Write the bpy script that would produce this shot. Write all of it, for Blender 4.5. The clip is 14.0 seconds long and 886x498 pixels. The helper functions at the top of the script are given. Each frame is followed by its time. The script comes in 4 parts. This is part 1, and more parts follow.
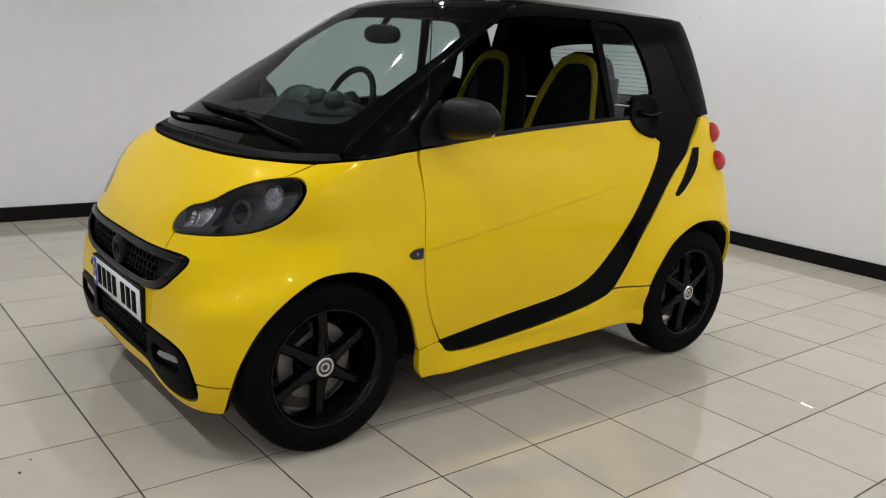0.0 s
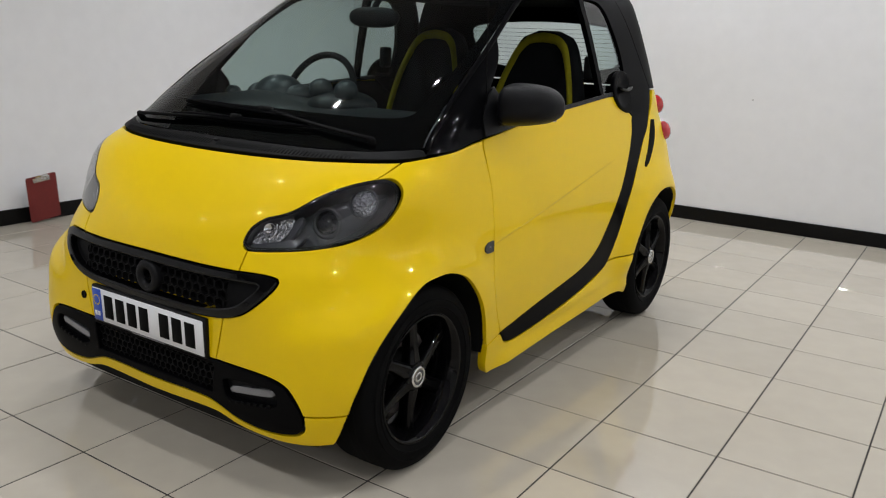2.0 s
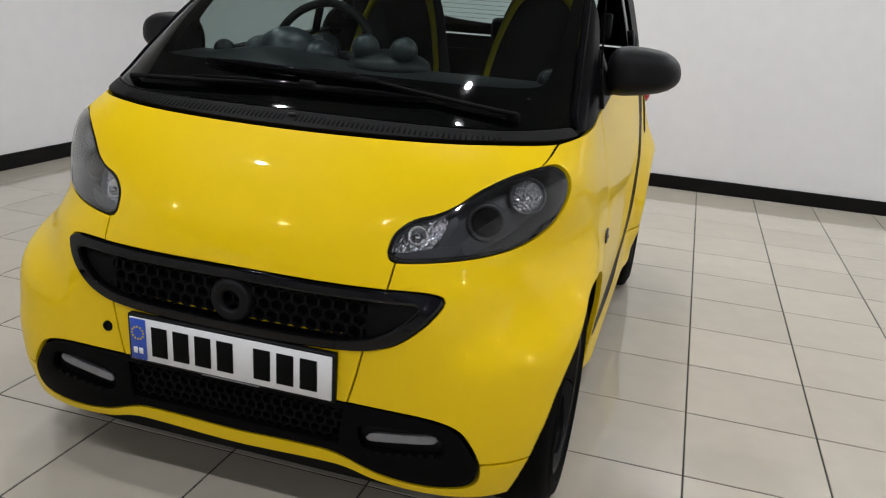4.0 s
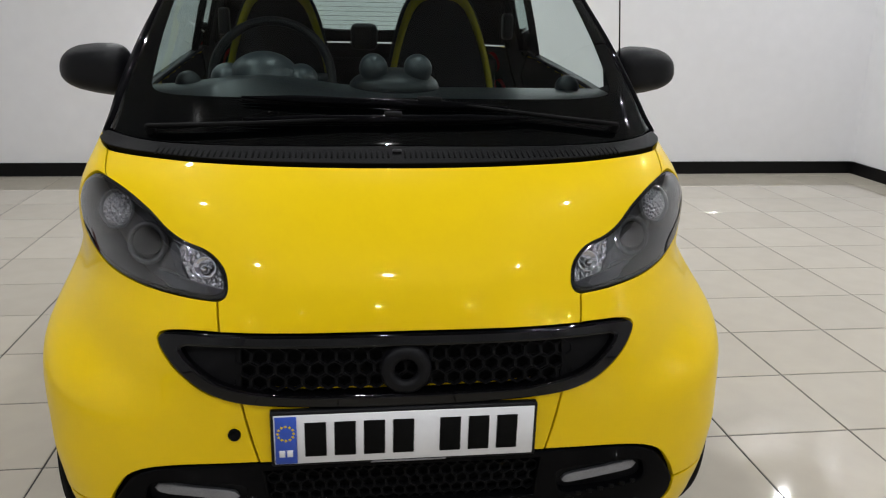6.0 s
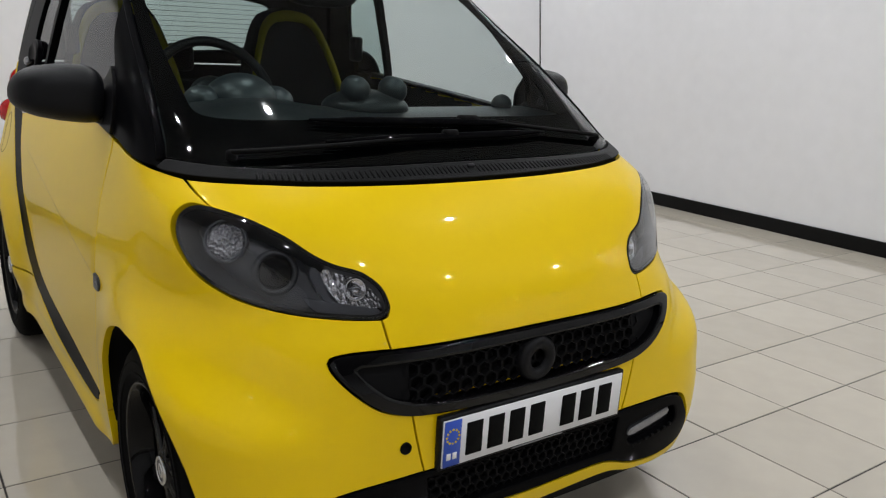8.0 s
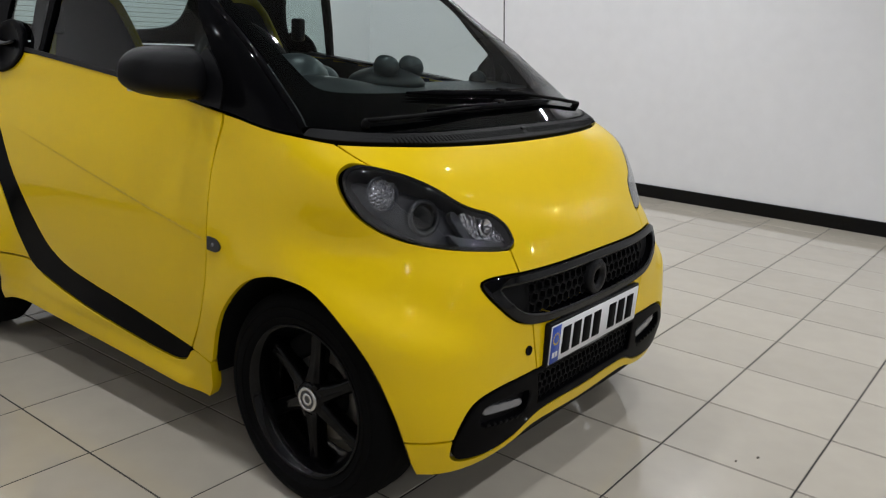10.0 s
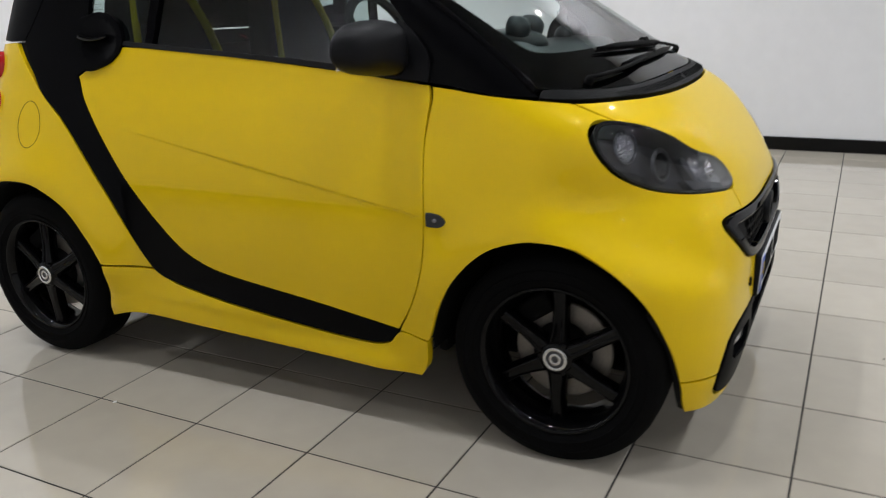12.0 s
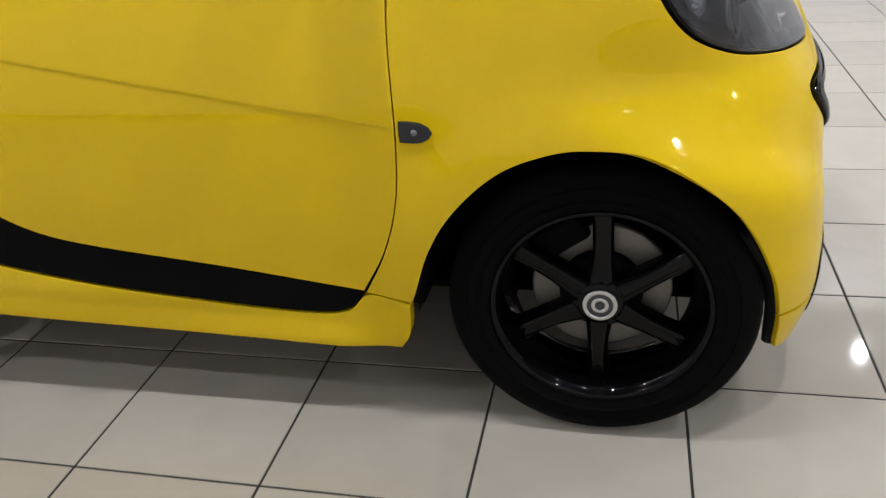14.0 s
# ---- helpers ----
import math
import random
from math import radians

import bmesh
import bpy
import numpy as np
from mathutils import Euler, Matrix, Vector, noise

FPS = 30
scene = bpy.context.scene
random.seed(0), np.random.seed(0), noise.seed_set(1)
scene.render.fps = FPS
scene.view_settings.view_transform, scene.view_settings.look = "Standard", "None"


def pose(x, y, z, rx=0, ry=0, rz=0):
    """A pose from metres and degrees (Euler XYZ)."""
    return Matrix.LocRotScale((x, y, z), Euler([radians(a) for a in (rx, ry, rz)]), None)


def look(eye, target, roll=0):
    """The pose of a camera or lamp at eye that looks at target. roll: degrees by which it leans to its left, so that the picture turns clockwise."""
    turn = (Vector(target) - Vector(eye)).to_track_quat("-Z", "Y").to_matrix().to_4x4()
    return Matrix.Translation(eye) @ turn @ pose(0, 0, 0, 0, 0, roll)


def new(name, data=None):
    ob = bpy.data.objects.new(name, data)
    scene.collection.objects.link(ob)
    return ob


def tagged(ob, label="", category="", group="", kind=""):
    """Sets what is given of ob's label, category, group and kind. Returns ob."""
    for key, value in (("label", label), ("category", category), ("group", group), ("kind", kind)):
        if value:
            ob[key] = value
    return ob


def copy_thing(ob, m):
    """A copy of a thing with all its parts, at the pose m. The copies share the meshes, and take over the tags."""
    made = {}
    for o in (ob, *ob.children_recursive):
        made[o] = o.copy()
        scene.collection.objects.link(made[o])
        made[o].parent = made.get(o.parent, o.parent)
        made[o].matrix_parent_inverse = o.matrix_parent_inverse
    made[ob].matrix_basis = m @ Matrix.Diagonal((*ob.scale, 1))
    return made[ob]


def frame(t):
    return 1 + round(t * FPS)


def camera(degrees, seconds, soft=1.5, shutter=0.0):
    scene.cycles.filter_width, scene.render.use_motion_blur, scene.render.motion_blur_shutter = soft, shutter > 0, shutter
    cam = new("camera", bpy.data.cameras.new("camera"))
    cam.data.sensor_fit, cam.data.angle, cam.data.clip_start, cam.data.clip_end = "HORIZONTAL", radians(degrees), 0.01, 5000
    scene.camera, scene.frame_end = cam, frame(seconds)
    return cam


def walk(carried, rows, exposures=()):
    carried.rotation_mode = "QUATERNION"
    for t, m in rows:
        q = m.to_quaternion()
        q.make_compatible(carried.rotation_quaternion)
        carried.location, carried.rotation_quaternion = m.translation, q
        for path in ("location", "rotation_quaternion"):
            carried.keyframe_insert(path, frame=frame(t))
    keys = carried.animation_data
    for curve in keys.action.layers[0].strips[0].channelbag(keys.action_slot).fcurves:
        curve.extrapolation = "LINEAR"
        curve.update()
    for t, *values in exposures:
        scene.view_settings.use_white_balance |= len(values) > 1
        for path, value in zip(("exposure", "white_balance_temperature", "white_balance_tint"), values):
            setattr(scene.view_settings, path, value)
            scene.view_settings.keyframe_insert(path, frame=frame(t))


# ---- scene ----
cam = camera(57.5, 14.0, soft=1.1, shutter=0.4)
PATH = [
    (0, (2.802, -1.251, 1.278), (1.292, -0.026, 0.812), 3.61),
    (0.5, (2.650, -1.441, 1.269), (1.237, -0.097, 0.822), 3.20),
    (1, (2.439, -1.625, 1.290), (1.150, -0.167, 0.828), 2.90),
    (1.5, (2.245, -1.752, 1.273), (1.057, -0.213, 0.803), 2.08),
    (2, (1.992, -1.857, 1.269), (0.928, -0.239, 0.770), 2.20),
    (2.5, (1.722, -1.898, 1.260), (0.782, -0.213, 0.732), 2.11),
    (3, (1.479, -1.919, 1.256), (0.643, -0.188, 0.705), 1.75),
    (3.2, (1.362, -1.903, 1.241), (0.581, -0.149, 0.679), 2.70),
    (5.3, (0.238, -1.910, 1.226), (0.188, 0.002, 0.640), 2.03),
    (5.5, (0.133, -1.896, 1.224), (0.166, 0.021, 0.655), 1.81),
    (6, (-0.124, -1.865, 1.237), (0.128, 0.036, 0.670), 1.25),
    (6.5, (-0.391, -1.836, 1.227), (0.100, 0.020, 0.668), 1.31),
    (7, (-0.662, -1.758, 1.202), (0.081, 0.019, 0.662), 1.50),
    (7.5, (-0.905, -1.717, 1.218), (0.032, -0.029, 0.693), 2.27),
    (7.7, (-0.998, -1.684, 1.217), (0.018, -0.042, 0.706), 2.30),
    (9.8, (-1.912, -1.439, 1.216), (-0.409, -0.217, 0.722), 3.51),
    (10, (-1.994, -1.393, 1.196), (-0.457, -0.222, 0.681), 2.89),
    (10.5, (-2.155, -1.252, 1.195), (-0.551, -0.172, 0.687), 2.42),
    (11, (-2.260, -1.049, 1.183), (-0.588, -0.062, 0.699), 1.71),
    (11.5, (-2.384, -0.899, 1.180), (-0.690, 0.032, 0.668), 0.59),
    (12, (-2.511, -0.623, 1.175), (-0.812, 0.255, 0.586), -1.86),
    (12.5, (-2.445, -0.441, 1.152), (-0.732, 0.350, 0.490), -3.66),
    (13, (-2.351, -0.291, 1.109), (-0.609, 0.364, 0.379), -4.41),
    (13.5, (-2.194, -0.129, 1.096), (-0.458, 0.375, 0.242), -4.57),
    (14, (-1.985, -0.030, 1.097), (-0.271, 0.395, 0.156), -4.59),
]
walk(cam, [(t, look(eye, target, roll)) for t, eye, target, roll in PATH],
     [(0, -.03, 6500, 10), (1.5, -.05, 6480, 10), (3.2, -.06, 6460, 10), (5.3, .05, 6460, 10), (6.5, .06, 6440, 10), (7.7, -.07, 6440, 10), (9.8, -.08, 6370, 10), (11, .0, 6350, 10), (11.5, .04, 6340, 10),
      (12, .1, 6320, 10), (12.5, .26, 6310, 11), (13, .42, 6290, 12), (14, .4, 6270, 12)])
# ---- light: rows of small spot lamps out of view under the ceiling, some added as fill ----
world = bpy.data.worlds.new("world")
scene.world = world
world.use_nodes = True
world.node_tree.nodes["Background"].inputs[0].default_value = (.9, .95, 1, 1)
world.node_tree.nodes["Background"].inputs[1].default_value = .02
scene.view_settings.exposure = 0.0
CEILING = 2.8
BARREL = .008
ALL_COLUMNS = (-2.3, -1.1, .1, 1.2, 2.5, 3.7)
# the lamp at 1.5 and the rows past -4 are added fill light
LAMP_ROWS = ((-6.2, (-2.3, 2.5, 3.7)), (-4.7, ALL_COLUMNS), (-1.9, ALL_COLUMNS), (-.55, (-1.1, 1.2)),
             (.65, (-1.1, .1, 2.5, 3.7)), (1.5, (2.5,)), (2.3, (-2.3, -1.1, .1, 1.2, 3.7)), (3.9, ALL_COLUMNS[1:]))

# ---- materials ----
def material(name, colour, rough=.5, metal=0.0, coat=0.0, bump=0.0, scale=40.0, vary=.06, ior=1.5, coat_rough=.03, rough_vary=.0, stain=0.0, spec=.5):
    """A surface with two scales of variation in colour and roughness, and fine relief."""
    m = bpy.data.materials.new(name)
    m.use_nodes = True
    nt = m.node_tree
    b = nt.nodes["Principled BSDF"]
    b.inputs["Roughness"].default_value = rough
    b.inputs["Metallic"].default_value = metal
    b.inputs["Coat Weight"].default_value = coat
    b.inputs["Coat Roughness"].default_value = coat_rough
    b.inputs["IOR"].default_value = ior
    b.inputs["Specular IOR Level"].default_value = spec
    co = nt.nodes.new("ShaderNodeTexCoord")
    fine = nt.nodes.new("ShaderNodeTexNoise")
    fine.inputs["Scale"].default_value = scale
    fine.inputs["Detail"].default_value = 4
    wide = nt.nodes.new("ShaderNodeTexNoise")
    wide.inputs["Scale"].default_value = scale / 14
    wide.inputs["Detail"].default_value = 3
    for n in (fine, wide):
        nt.links.new(co.outputs["Object"], n.inputs["Vector"])
    add = nt.nodes.new("ShaderNodeMath")
    add.operation = "ADD"
    nt.links.new(fine.outputs[0], add.inputs[0])
    nt.links.new(wide.outputs[0], add.inputs[1])
    ramp = nt.nodes.new("ShaderNodeMapRange")
    ramp.inputs["From Min"].default_value, ramp.inputs["From Max"].default_value = .6, 1.4
    ramp.inputs["To Min"].default_value, ramp.inputs["To Max"].default_value = 1 - vary - stain, 1 + vary
    nt.links.new(add.outputs[0], ramp.inputs["Value"])
    mul = nt.nodes.new("ShaderNodeVectorMath")
    mul.operation = "SCALE"
    mul.inputs[0].default_value = colour
    nt.links.new(ramp.outputs[0], mul.inputs["Scale"])
    nt.links.new(mul.outputs[0], b.inputs["Base Color"])
    if rough_vary:
        r = nt.nodes.new("ShaderNodeMapRange")
        r.inputs["From Min"].default_value, r.inputs["From Max"].default_value = .3, .7
        r.inputs["To Min"].default_value, r.inputs["To Max"].default_value = max(rough - rough_vary, .02), rough + rough_vary
        nt.links.new(wide.outputs[0], r.inputs["Value"])
        nt.links.new(r.outputs[0], b.inputs["Roughness"])
    if bump:
        bp = nt.nodes.new("ShaderNodeBump")
        bp.inputs["Strength"].default_value = bump
        bp.inputs["Distance"].default_value = .002
        nt.links.new(fine.outputs[0], bp.inputs["Height"])
        nt.links.new(bp.outputs[0], b.inputs["Normal"])
    return m


def glass(name, tint, gloss=.02, spec=.05, slant=.6, power_of=4.5):
    """A thin pane: clear with a tint, with a mirror gloss that grows at a slant."""
    m = bpy.data.materials.new(name)
    m.use_nodes = True
    nt = m.node_tree
    nt.nodes.remove(nt.nodes["Principled BSDF"])
    out = nt.nodes["Material Output"]
    tr, gl, mix, lw = (nt.nodes.new(n) for n in ("ShaderNodeBsdfTransparent", "ShaderNodeBsdfGlossy", "ShaderNodeMixShader", "ShaderNodeLayerWeight"))
    tr.inputs[0].default_value = (*tint, 1)
    gl.inputs["Roughness"].default_value = gloss
    lw.inputs["Blend"].default_value = .5
    power, scale = nt.nodes.new("ShaderNodeMath"), nt.nodes.new("ShaderNodeMath")
    power.operation, scale.operation = "POWER", "MULTIPLY_ADD"
    power.inputs[1].default_value = power_of
    scale.inputs[1].default_value, scale.inputs[2].default_value = slant, spec
    nt.links.new(lw.outputs["Facing"], power.inputs[0])
    nt.links.new(power.outputs[0], scale.inputs[0])
    nt.links.new(scale.outputs[0], mix.inputs[0])
    nt.links.new(tr.outputs[0], mix.inputs[1])
    nt.links.new(gl.outputs[0], mix.inputs[2])
    nt.links.new(mix.outputs[0], out.inputs["Surface"])
    return m


def glow(name, colour, strength):
    m = bpy.data.materials.new(name)
    m.use_nodes = True
    b = m.node_tree.nodes["Principled BSDF"]
    b.inputs["Base Color"].default_value = (.8, .8, .8, 1)
    b.inputs["Emission Color"].default_value = (*colour, 1)
    b.inputs["Emission Strength"].default_value = strength
    return m


YELLOW = material("yellow_car_paint", (.735, .505, .0008), .42, coat=.45, scale=300, vary=.015, coat_rough=.027, spec=.07)
SATIN_BLACK = material("satin_black_paint", (.0022, .0022, .0027), .4, coat=.10, scale=400, vary=.1, coat_rough=.028, spec=.005)
GLOSS_BLACK = material("gloss_black", (.0013, .0013, .0017), .3, coat=.62, scale=200, vary=.1, spec=.0, coat_rough=.024)
WHEEL_BLACK = material("black_wheel_paint", (.0015, .0015, .0018), .35, coat=.36, scale=200, vary=.15, spec=.01, coat_rough=.035)
BLACK_PLASTIC = material("grained_black_plastic", (.0045, .0045, .0055), .45, bump=.3, scale=700, vary=.15, spec=.15)
RUBBER = material("tyre_rubber", (.0022, .0022, .0024), .75, bump=.25, scale=250, vary=.25, spec=.06)
# near-black for small dark parts, and for shade laid in as sheets and strips
DARK = material("near_black_parts_and_shade", (.002, .002, .002), .8, spec=.1)
LINER = material("black_lining", (.004, .004, .0045), .85, bump=.3, scale=300, vary=.2, spec=.15)
FABRIC = material("black_seat_fabric", (.005, .005, .006), .9, bump=.2, scale=900, vary=.25, spec=.2)
YELLOW_FABRIC = material("yellow_seat_trim", (.26, .22, .005), .75, bump=.4, scale=800, vary=.12, spec=.2)
DASH = material("dashboard_plastic", (.011, .013, .015), .38, bump=.25, scale=600, vary=.12, spec=.28)
STEEL = material("brake_disc_steel", (.22, .20, .175), .5, metal=.6, scale=120, vary=.15)
SILVER = material("silver_metal", (.6, .6, .6), .25, metal=1.0, scale=100)
CHROME = material("bright_reflector", (.85, .85, .87), .08, metal=1.0, scale=60, vary=.08)
WHITE_PLASTIC = material("white_plate", (.72, .72, .74), .35, scale=80, vary=.03)
BLUE = material("blue_film", (.02, .07, .42), .4, scale=80)
RED_LENS = material("red_lamp_lens", (.40, .008, .010), .15, coat=.6, scale=80)
GLASS = glass("car_glass", (.66, .75, .735), .02, .065)
LENS = glass("smoked_lens", (.88, .89, .92), .03, .07, .85, 2.4)
BORDER = material("printed_glass_border", (.0012, .0012, .0014), .7, scale=200, vary=.1, spec=.0)
SCUTTLE = material("scuttle_plastic", (.0024, .0024, .0029), .5, bump=.3, scale=700, vary=.15, spec=.09)
WALL = material("white_wall_paint", (.74, .74, .755), .55, bump=.01, scale=9, vary=.015, stain=.04, rough_vary=.05)
SKIRTING = material("black_skirting", (.004, .0038, .004), .4, scale=30, vary=.3, spec=.15)
TILE = material("beige_polished_tile", (.447, .407, .342), .05, scale=9, vary=.06, bump=.004, rough_vary=.012, spec=.5)
GROUT = material("dirty_grout", (.020, .018, .016), .8, scale=14, vary=.6)
CRYSTAL = material("faceted_reflector", (.80, .80, .82), .13, metal=.9, scale=60, vary=.1)
CUT_GLASS = material("cut_glass_reflector", (.34, .34, .36), .2, metal=.5, scale=60, vary=.1)
for facet, stretch in ((CRYSTAL, (1, 1, .22)), (CUT_GLASS, (1, 1, 1))):
    nt = facet.node_tree
    cells, relief, place = nt.nodes.new("ShaderNodeTexVoronoi"), nt.nodes.new("ShaderNodeBump"), nt.nodes.new("ShaderNodeTexCoord")
    cells.inputs["Scale"].default_value = 150
    relief.inputs["Strength"].default_value, relief.inputs["Distance"].default_value = .9, .008
    shape = nt.nodes.new("ShaderNodeMapping")
    shape.inputs["Scale"].default_value = stretch
    nt.links.new(place.outputs["Object"], shape.inputs["Vector"])
    nt.links.new(shape.outputs[0], cells.inputs["Vector"])
    nt.links.new(cells.outputs["Distance"], relief.inputs["Height"])
    nt.links.new(relief.outputs[0], nt.nodes["Principled BSDF"].inputs["Normal"])
CEIL = material("dark_ceiling_paint", (.15, .15, .155), .7, scale=20)
LAMP_FACE = glow("lamp_glow", (.97, .985, 1), 2260)
RED_BOX = material("dull_red_card", (.15, .013, .012), .5, bump=.2, scale=60, vary=.15)

# ---- the car's outer skin as one smooth surface ----
# Front axle at y = 0, nose towards -y; x to the car's left; heights from the floor.
def curve(xs, ys):
    """A smooth curve through a few stations (monotone cubic)."""
    xs, ys = np.array(xs, float), np.array(ys, float)
    h, d = np.diff(xs), np.diff(ys) / np.diff(xs)
    m = np.zeros(len(xs))
    m[0], m[-1] = d[0], d[-1]
    for i in range(1, len(xs) - 1):
        if d[i - 1] * d[i] > 0:
            w1, w2 = 2 * h[i] + h[i - 1], h[i] + 2 * h[i - 1]
            m[i] = (w1 + w2) / (w1 / d[i - 1] + w2 / d[i])

    def value(x):
        x = np.clip(np.asarray(x, float), xs[0], xs[-1])
        i = np.clip(np.searchsorted(xs, x) - 1, 0, len(xs) - 2)
        t = (x - xs[i]) / h[i]
        return ((1 + 2 * t) * (1 - t) ** 2 * ys[i] + t * (1 - t) ** 2 * h[i] * m[i]
                + t * t * (3 - 2 * t) * ys[i + 1] + t * t * (t - 1) * h[i] * m[i + 1])
    return value


NOSE = curve((.12, .2, .3, .43, .56, .63, .70, .80, .88, .93, .955, 1.0, 1.2, 1.42, 1.48, 1.52),
             (-.380, -.407, -.421, -.421, -.421, -.411, -.386, -.311, -.225, -.15, -.105, -.032, .300, .640, .762, .94))
NOSE_ROUND = curve((.14, .24, .33, .43, .55, .62, .70, .80, .88, .94, 1.0, 1.2, 1.5), (6.0, 6.2, 5.6, 4.4, 3.6, 3.15, 2.8, 3.3, 3.8, 3.3, 3.0, 3.35, 3.9))
WIDTH = curve((.12, .2, .29, .38, .5, .65, .8, .9, .97, 1.03, 1.1, 1.2, 1.3, 1.4, 1.47, 1.52),
              (.705, .72, .728, .736, .742, .74, .722, .70, .682, .672, .655, .63, .602, .572, .545, .50))
TAIL = curve((.12, .2, .4, .6, .8, .95, 1.05, 1.2, 1.35, 1.46, 1.52), (2.165, 2.235, 2.302, 2.307, 2.278, 2.228, 2.19, 2.13, 2.06, 1.99, 1.95))
SIDE_A = curve((.12, .93, 1.1, 1.3, 1.45, 1.52), (.28, .28, .40, .72, .98, 1.15))
SIDE_B, TURN = 1.75, .62
U_A = TURN * math.pi / 2
U_B = U_A + SIDE_B - .28
U_C = U_B + TURN * math.pi / 2


def ease(t):
    t = np.clip(t, 0, 1)
    return t * t * (3 - 2 * t)


def half_width(y, z):
    w = WIDTH(z)
    rf = np.hypot(y, z - .285)
    w = w + .008 * np.exp(-((rf - .35) / .06) ** 2) * np.clip((z - .2) / .25, 0, 1)
    rr = np.hypot(y - 1.873, z - .29)
    w = w + .046 * np.exp(-((rr - .345) / .10) ** 2) * np.clip((z - .15) / .2, 0, 1)
    # lamp corner
    w = w + .010 * np.exp(-((z - .84) / .07) ** 2) * ease((.1 - y) / .2)
    # full cheek ahead of the front wheel
    w = w + .020 * np.exp(-((z - .40) / .17) ** 2) * np.exp(-((y + .22) / .17) ** 2)
    # shoulder that swells out under the head lamp and runs over the wheel
    w = w + .028 * (.5 - .5 * np.tanh((z - .64 + .10 * np.clip(y, -.4, 0)) / .055)) * ease((.38 - y) / .5) * ease((z - .2) / .25)
    # soft crease that climbs along the door
    zc = .638 + .17 * (y - .34)
    w = w + .0032 * (.5 + .5 * np.tanh((z - zc) / .0022)) * np.exp(-((z - zc) / .12) ** 2) * ease((y - .342) / .04) * np.clip((1.5 - y) / .5, 0, 1)
    # sill that steps out at its foot
    w = w + .012 * np.exp(-((z - .27) / .05) ** 2) * np.clip((y - .5) / .5, 0, 1) * np.clip((1.6 - y) / .3, 0, 1)
    return w


def skin(u, z):
    """Places on the skin: u runs from the nose's middle round the side to the tail's middle (negative: the car's right), z is the height."""
    u, z = np.asarray(u, float), np.asarray(z, float)
    a = np.abs(u)
    sg = np.where(u < 0, -1.0, 1.0)
    front = a < U_A
    rear = a > U_B
    al = np.where(front, a / TURN, np.where(rear, (U_C - a) / TURN, math.pi / 2))
    n = np.where(front, NOSE_ROUND(z), 3.8 + .9 * ease((1.05 - z) / .3))
    sa = SIDE_A(z)
    s, c = np.sin(np.clip(al, -2, 2)), np.cos(np.clip(al, -math.pi / 2, math.pi / 2))
    c = np.where(np.abs(c) < 1e-9, 0, c)
    rho = (np.abs(s) ** n + np.abs(c) ** n) ** (1 / n)
    y = np.where(front, sa - (sa - NOSE(z)) * c / rho,
                 np.where(rear, SIDE_B + (TAIL(z) - SIDE_B) * c / rho, sa + (a - U_A) / (U_B - U_A) * (SIDE_B - sa)))
    x = half_width(y, z) * s / rho
    # ledge that runs from the bumper's corner back over the wheel
    zc = .52 + .24 * (al - .7)
    ledge = -.026 * np.tanh((z - zc) / .042) * np.exp(-((z - zc) / .115) ** 2) * ease((al - .50) / .28) * (1 - ease((al - 1.0) / .3)) * front
    nx, ny = np.abs(s) ** (n - 1), np.abs(c) ** (n - 1)
    nn = np.maximum(np.hypot(nx, ny), 1e-9)
    x, y = (x + ledge * nx / nn) * sg, y - ledge * ny / nn
    return np.stack([x, y, z + 0 * x], -1)


def skin_normal(u, z):
    d = .0025
    a = skin(np.asarray(u) + d, z) - skin(np.asarray(u) - d, z)
    b = skin(u, np.asarray(z) + d) - skin(u, np.asarray(z) - d)
    n = np.cross(a, b)
    return n / np.maximum(np.linalg.norm(n, axis=-1, keepdims=True), 1e-9)


def u_of(kind, v, z):
    """The skin's u at height z where x = v on the nose ('f'), y = v on a side ('s'), or x = v on the tail ('b')."""
    lo, hi = {"f": (0.0, U_A), "s": (0.0, U_C), "b": (U_B, U_C)}[kind]
    sg = -1 if (kind != "s" and v < 0) else 1
    v = abs(v) if kind != "s" else v
    for _ in range(40):
        m = (lo + hi) / 2
        p = skin(m, z)
        q = p[1] if kind == "s" else p[0]
        up = q < v
        if kind == "b":
            up = not up  # x falls towards the tail's middle
        if up:
            lo = m
        else:
            hi = m
    return 2 * U_C - (lo + hi) / 2 if kind == "b" and sg < 0 else sg * (lo + hi) / 2
# ---- helpers for things and parts ----
def mesh_of(name, bm_or_mesh, mat):
    me = bm_or_mesh
    if isinstance(me, bmesh.types.BMesh):
        bm = me
        me = bpy.data.meshes.new(name)
        bm.to_mesh(me)
        bm.free()
    if mat:
        me.materials.append(mat)
    return me


def part(name, bm, mat, parent=None, label="", m=None, smooth=True):
    """Links a bmesh (or a mesh) as one object under a thing or a part."""
    me = mesh_of(name, bm, mat)
    if smooth:
        me.shade_smooth()
    ob = new(name, me)
    if parent:
        ob.parent = parent
    if m is not None:
        ob.matrix_basis = m
    return tagged(ob, label)


def empty(name, label="", category="", m=None, parent=None, group="", kind=""):
    ob = new(name)
    ob.empty_display_size = .1
    if m is not None:
        ob.matrix_basis = m
    if parent:
        ob.parent = parent
    return tagged(ob, label, category, group, kind)


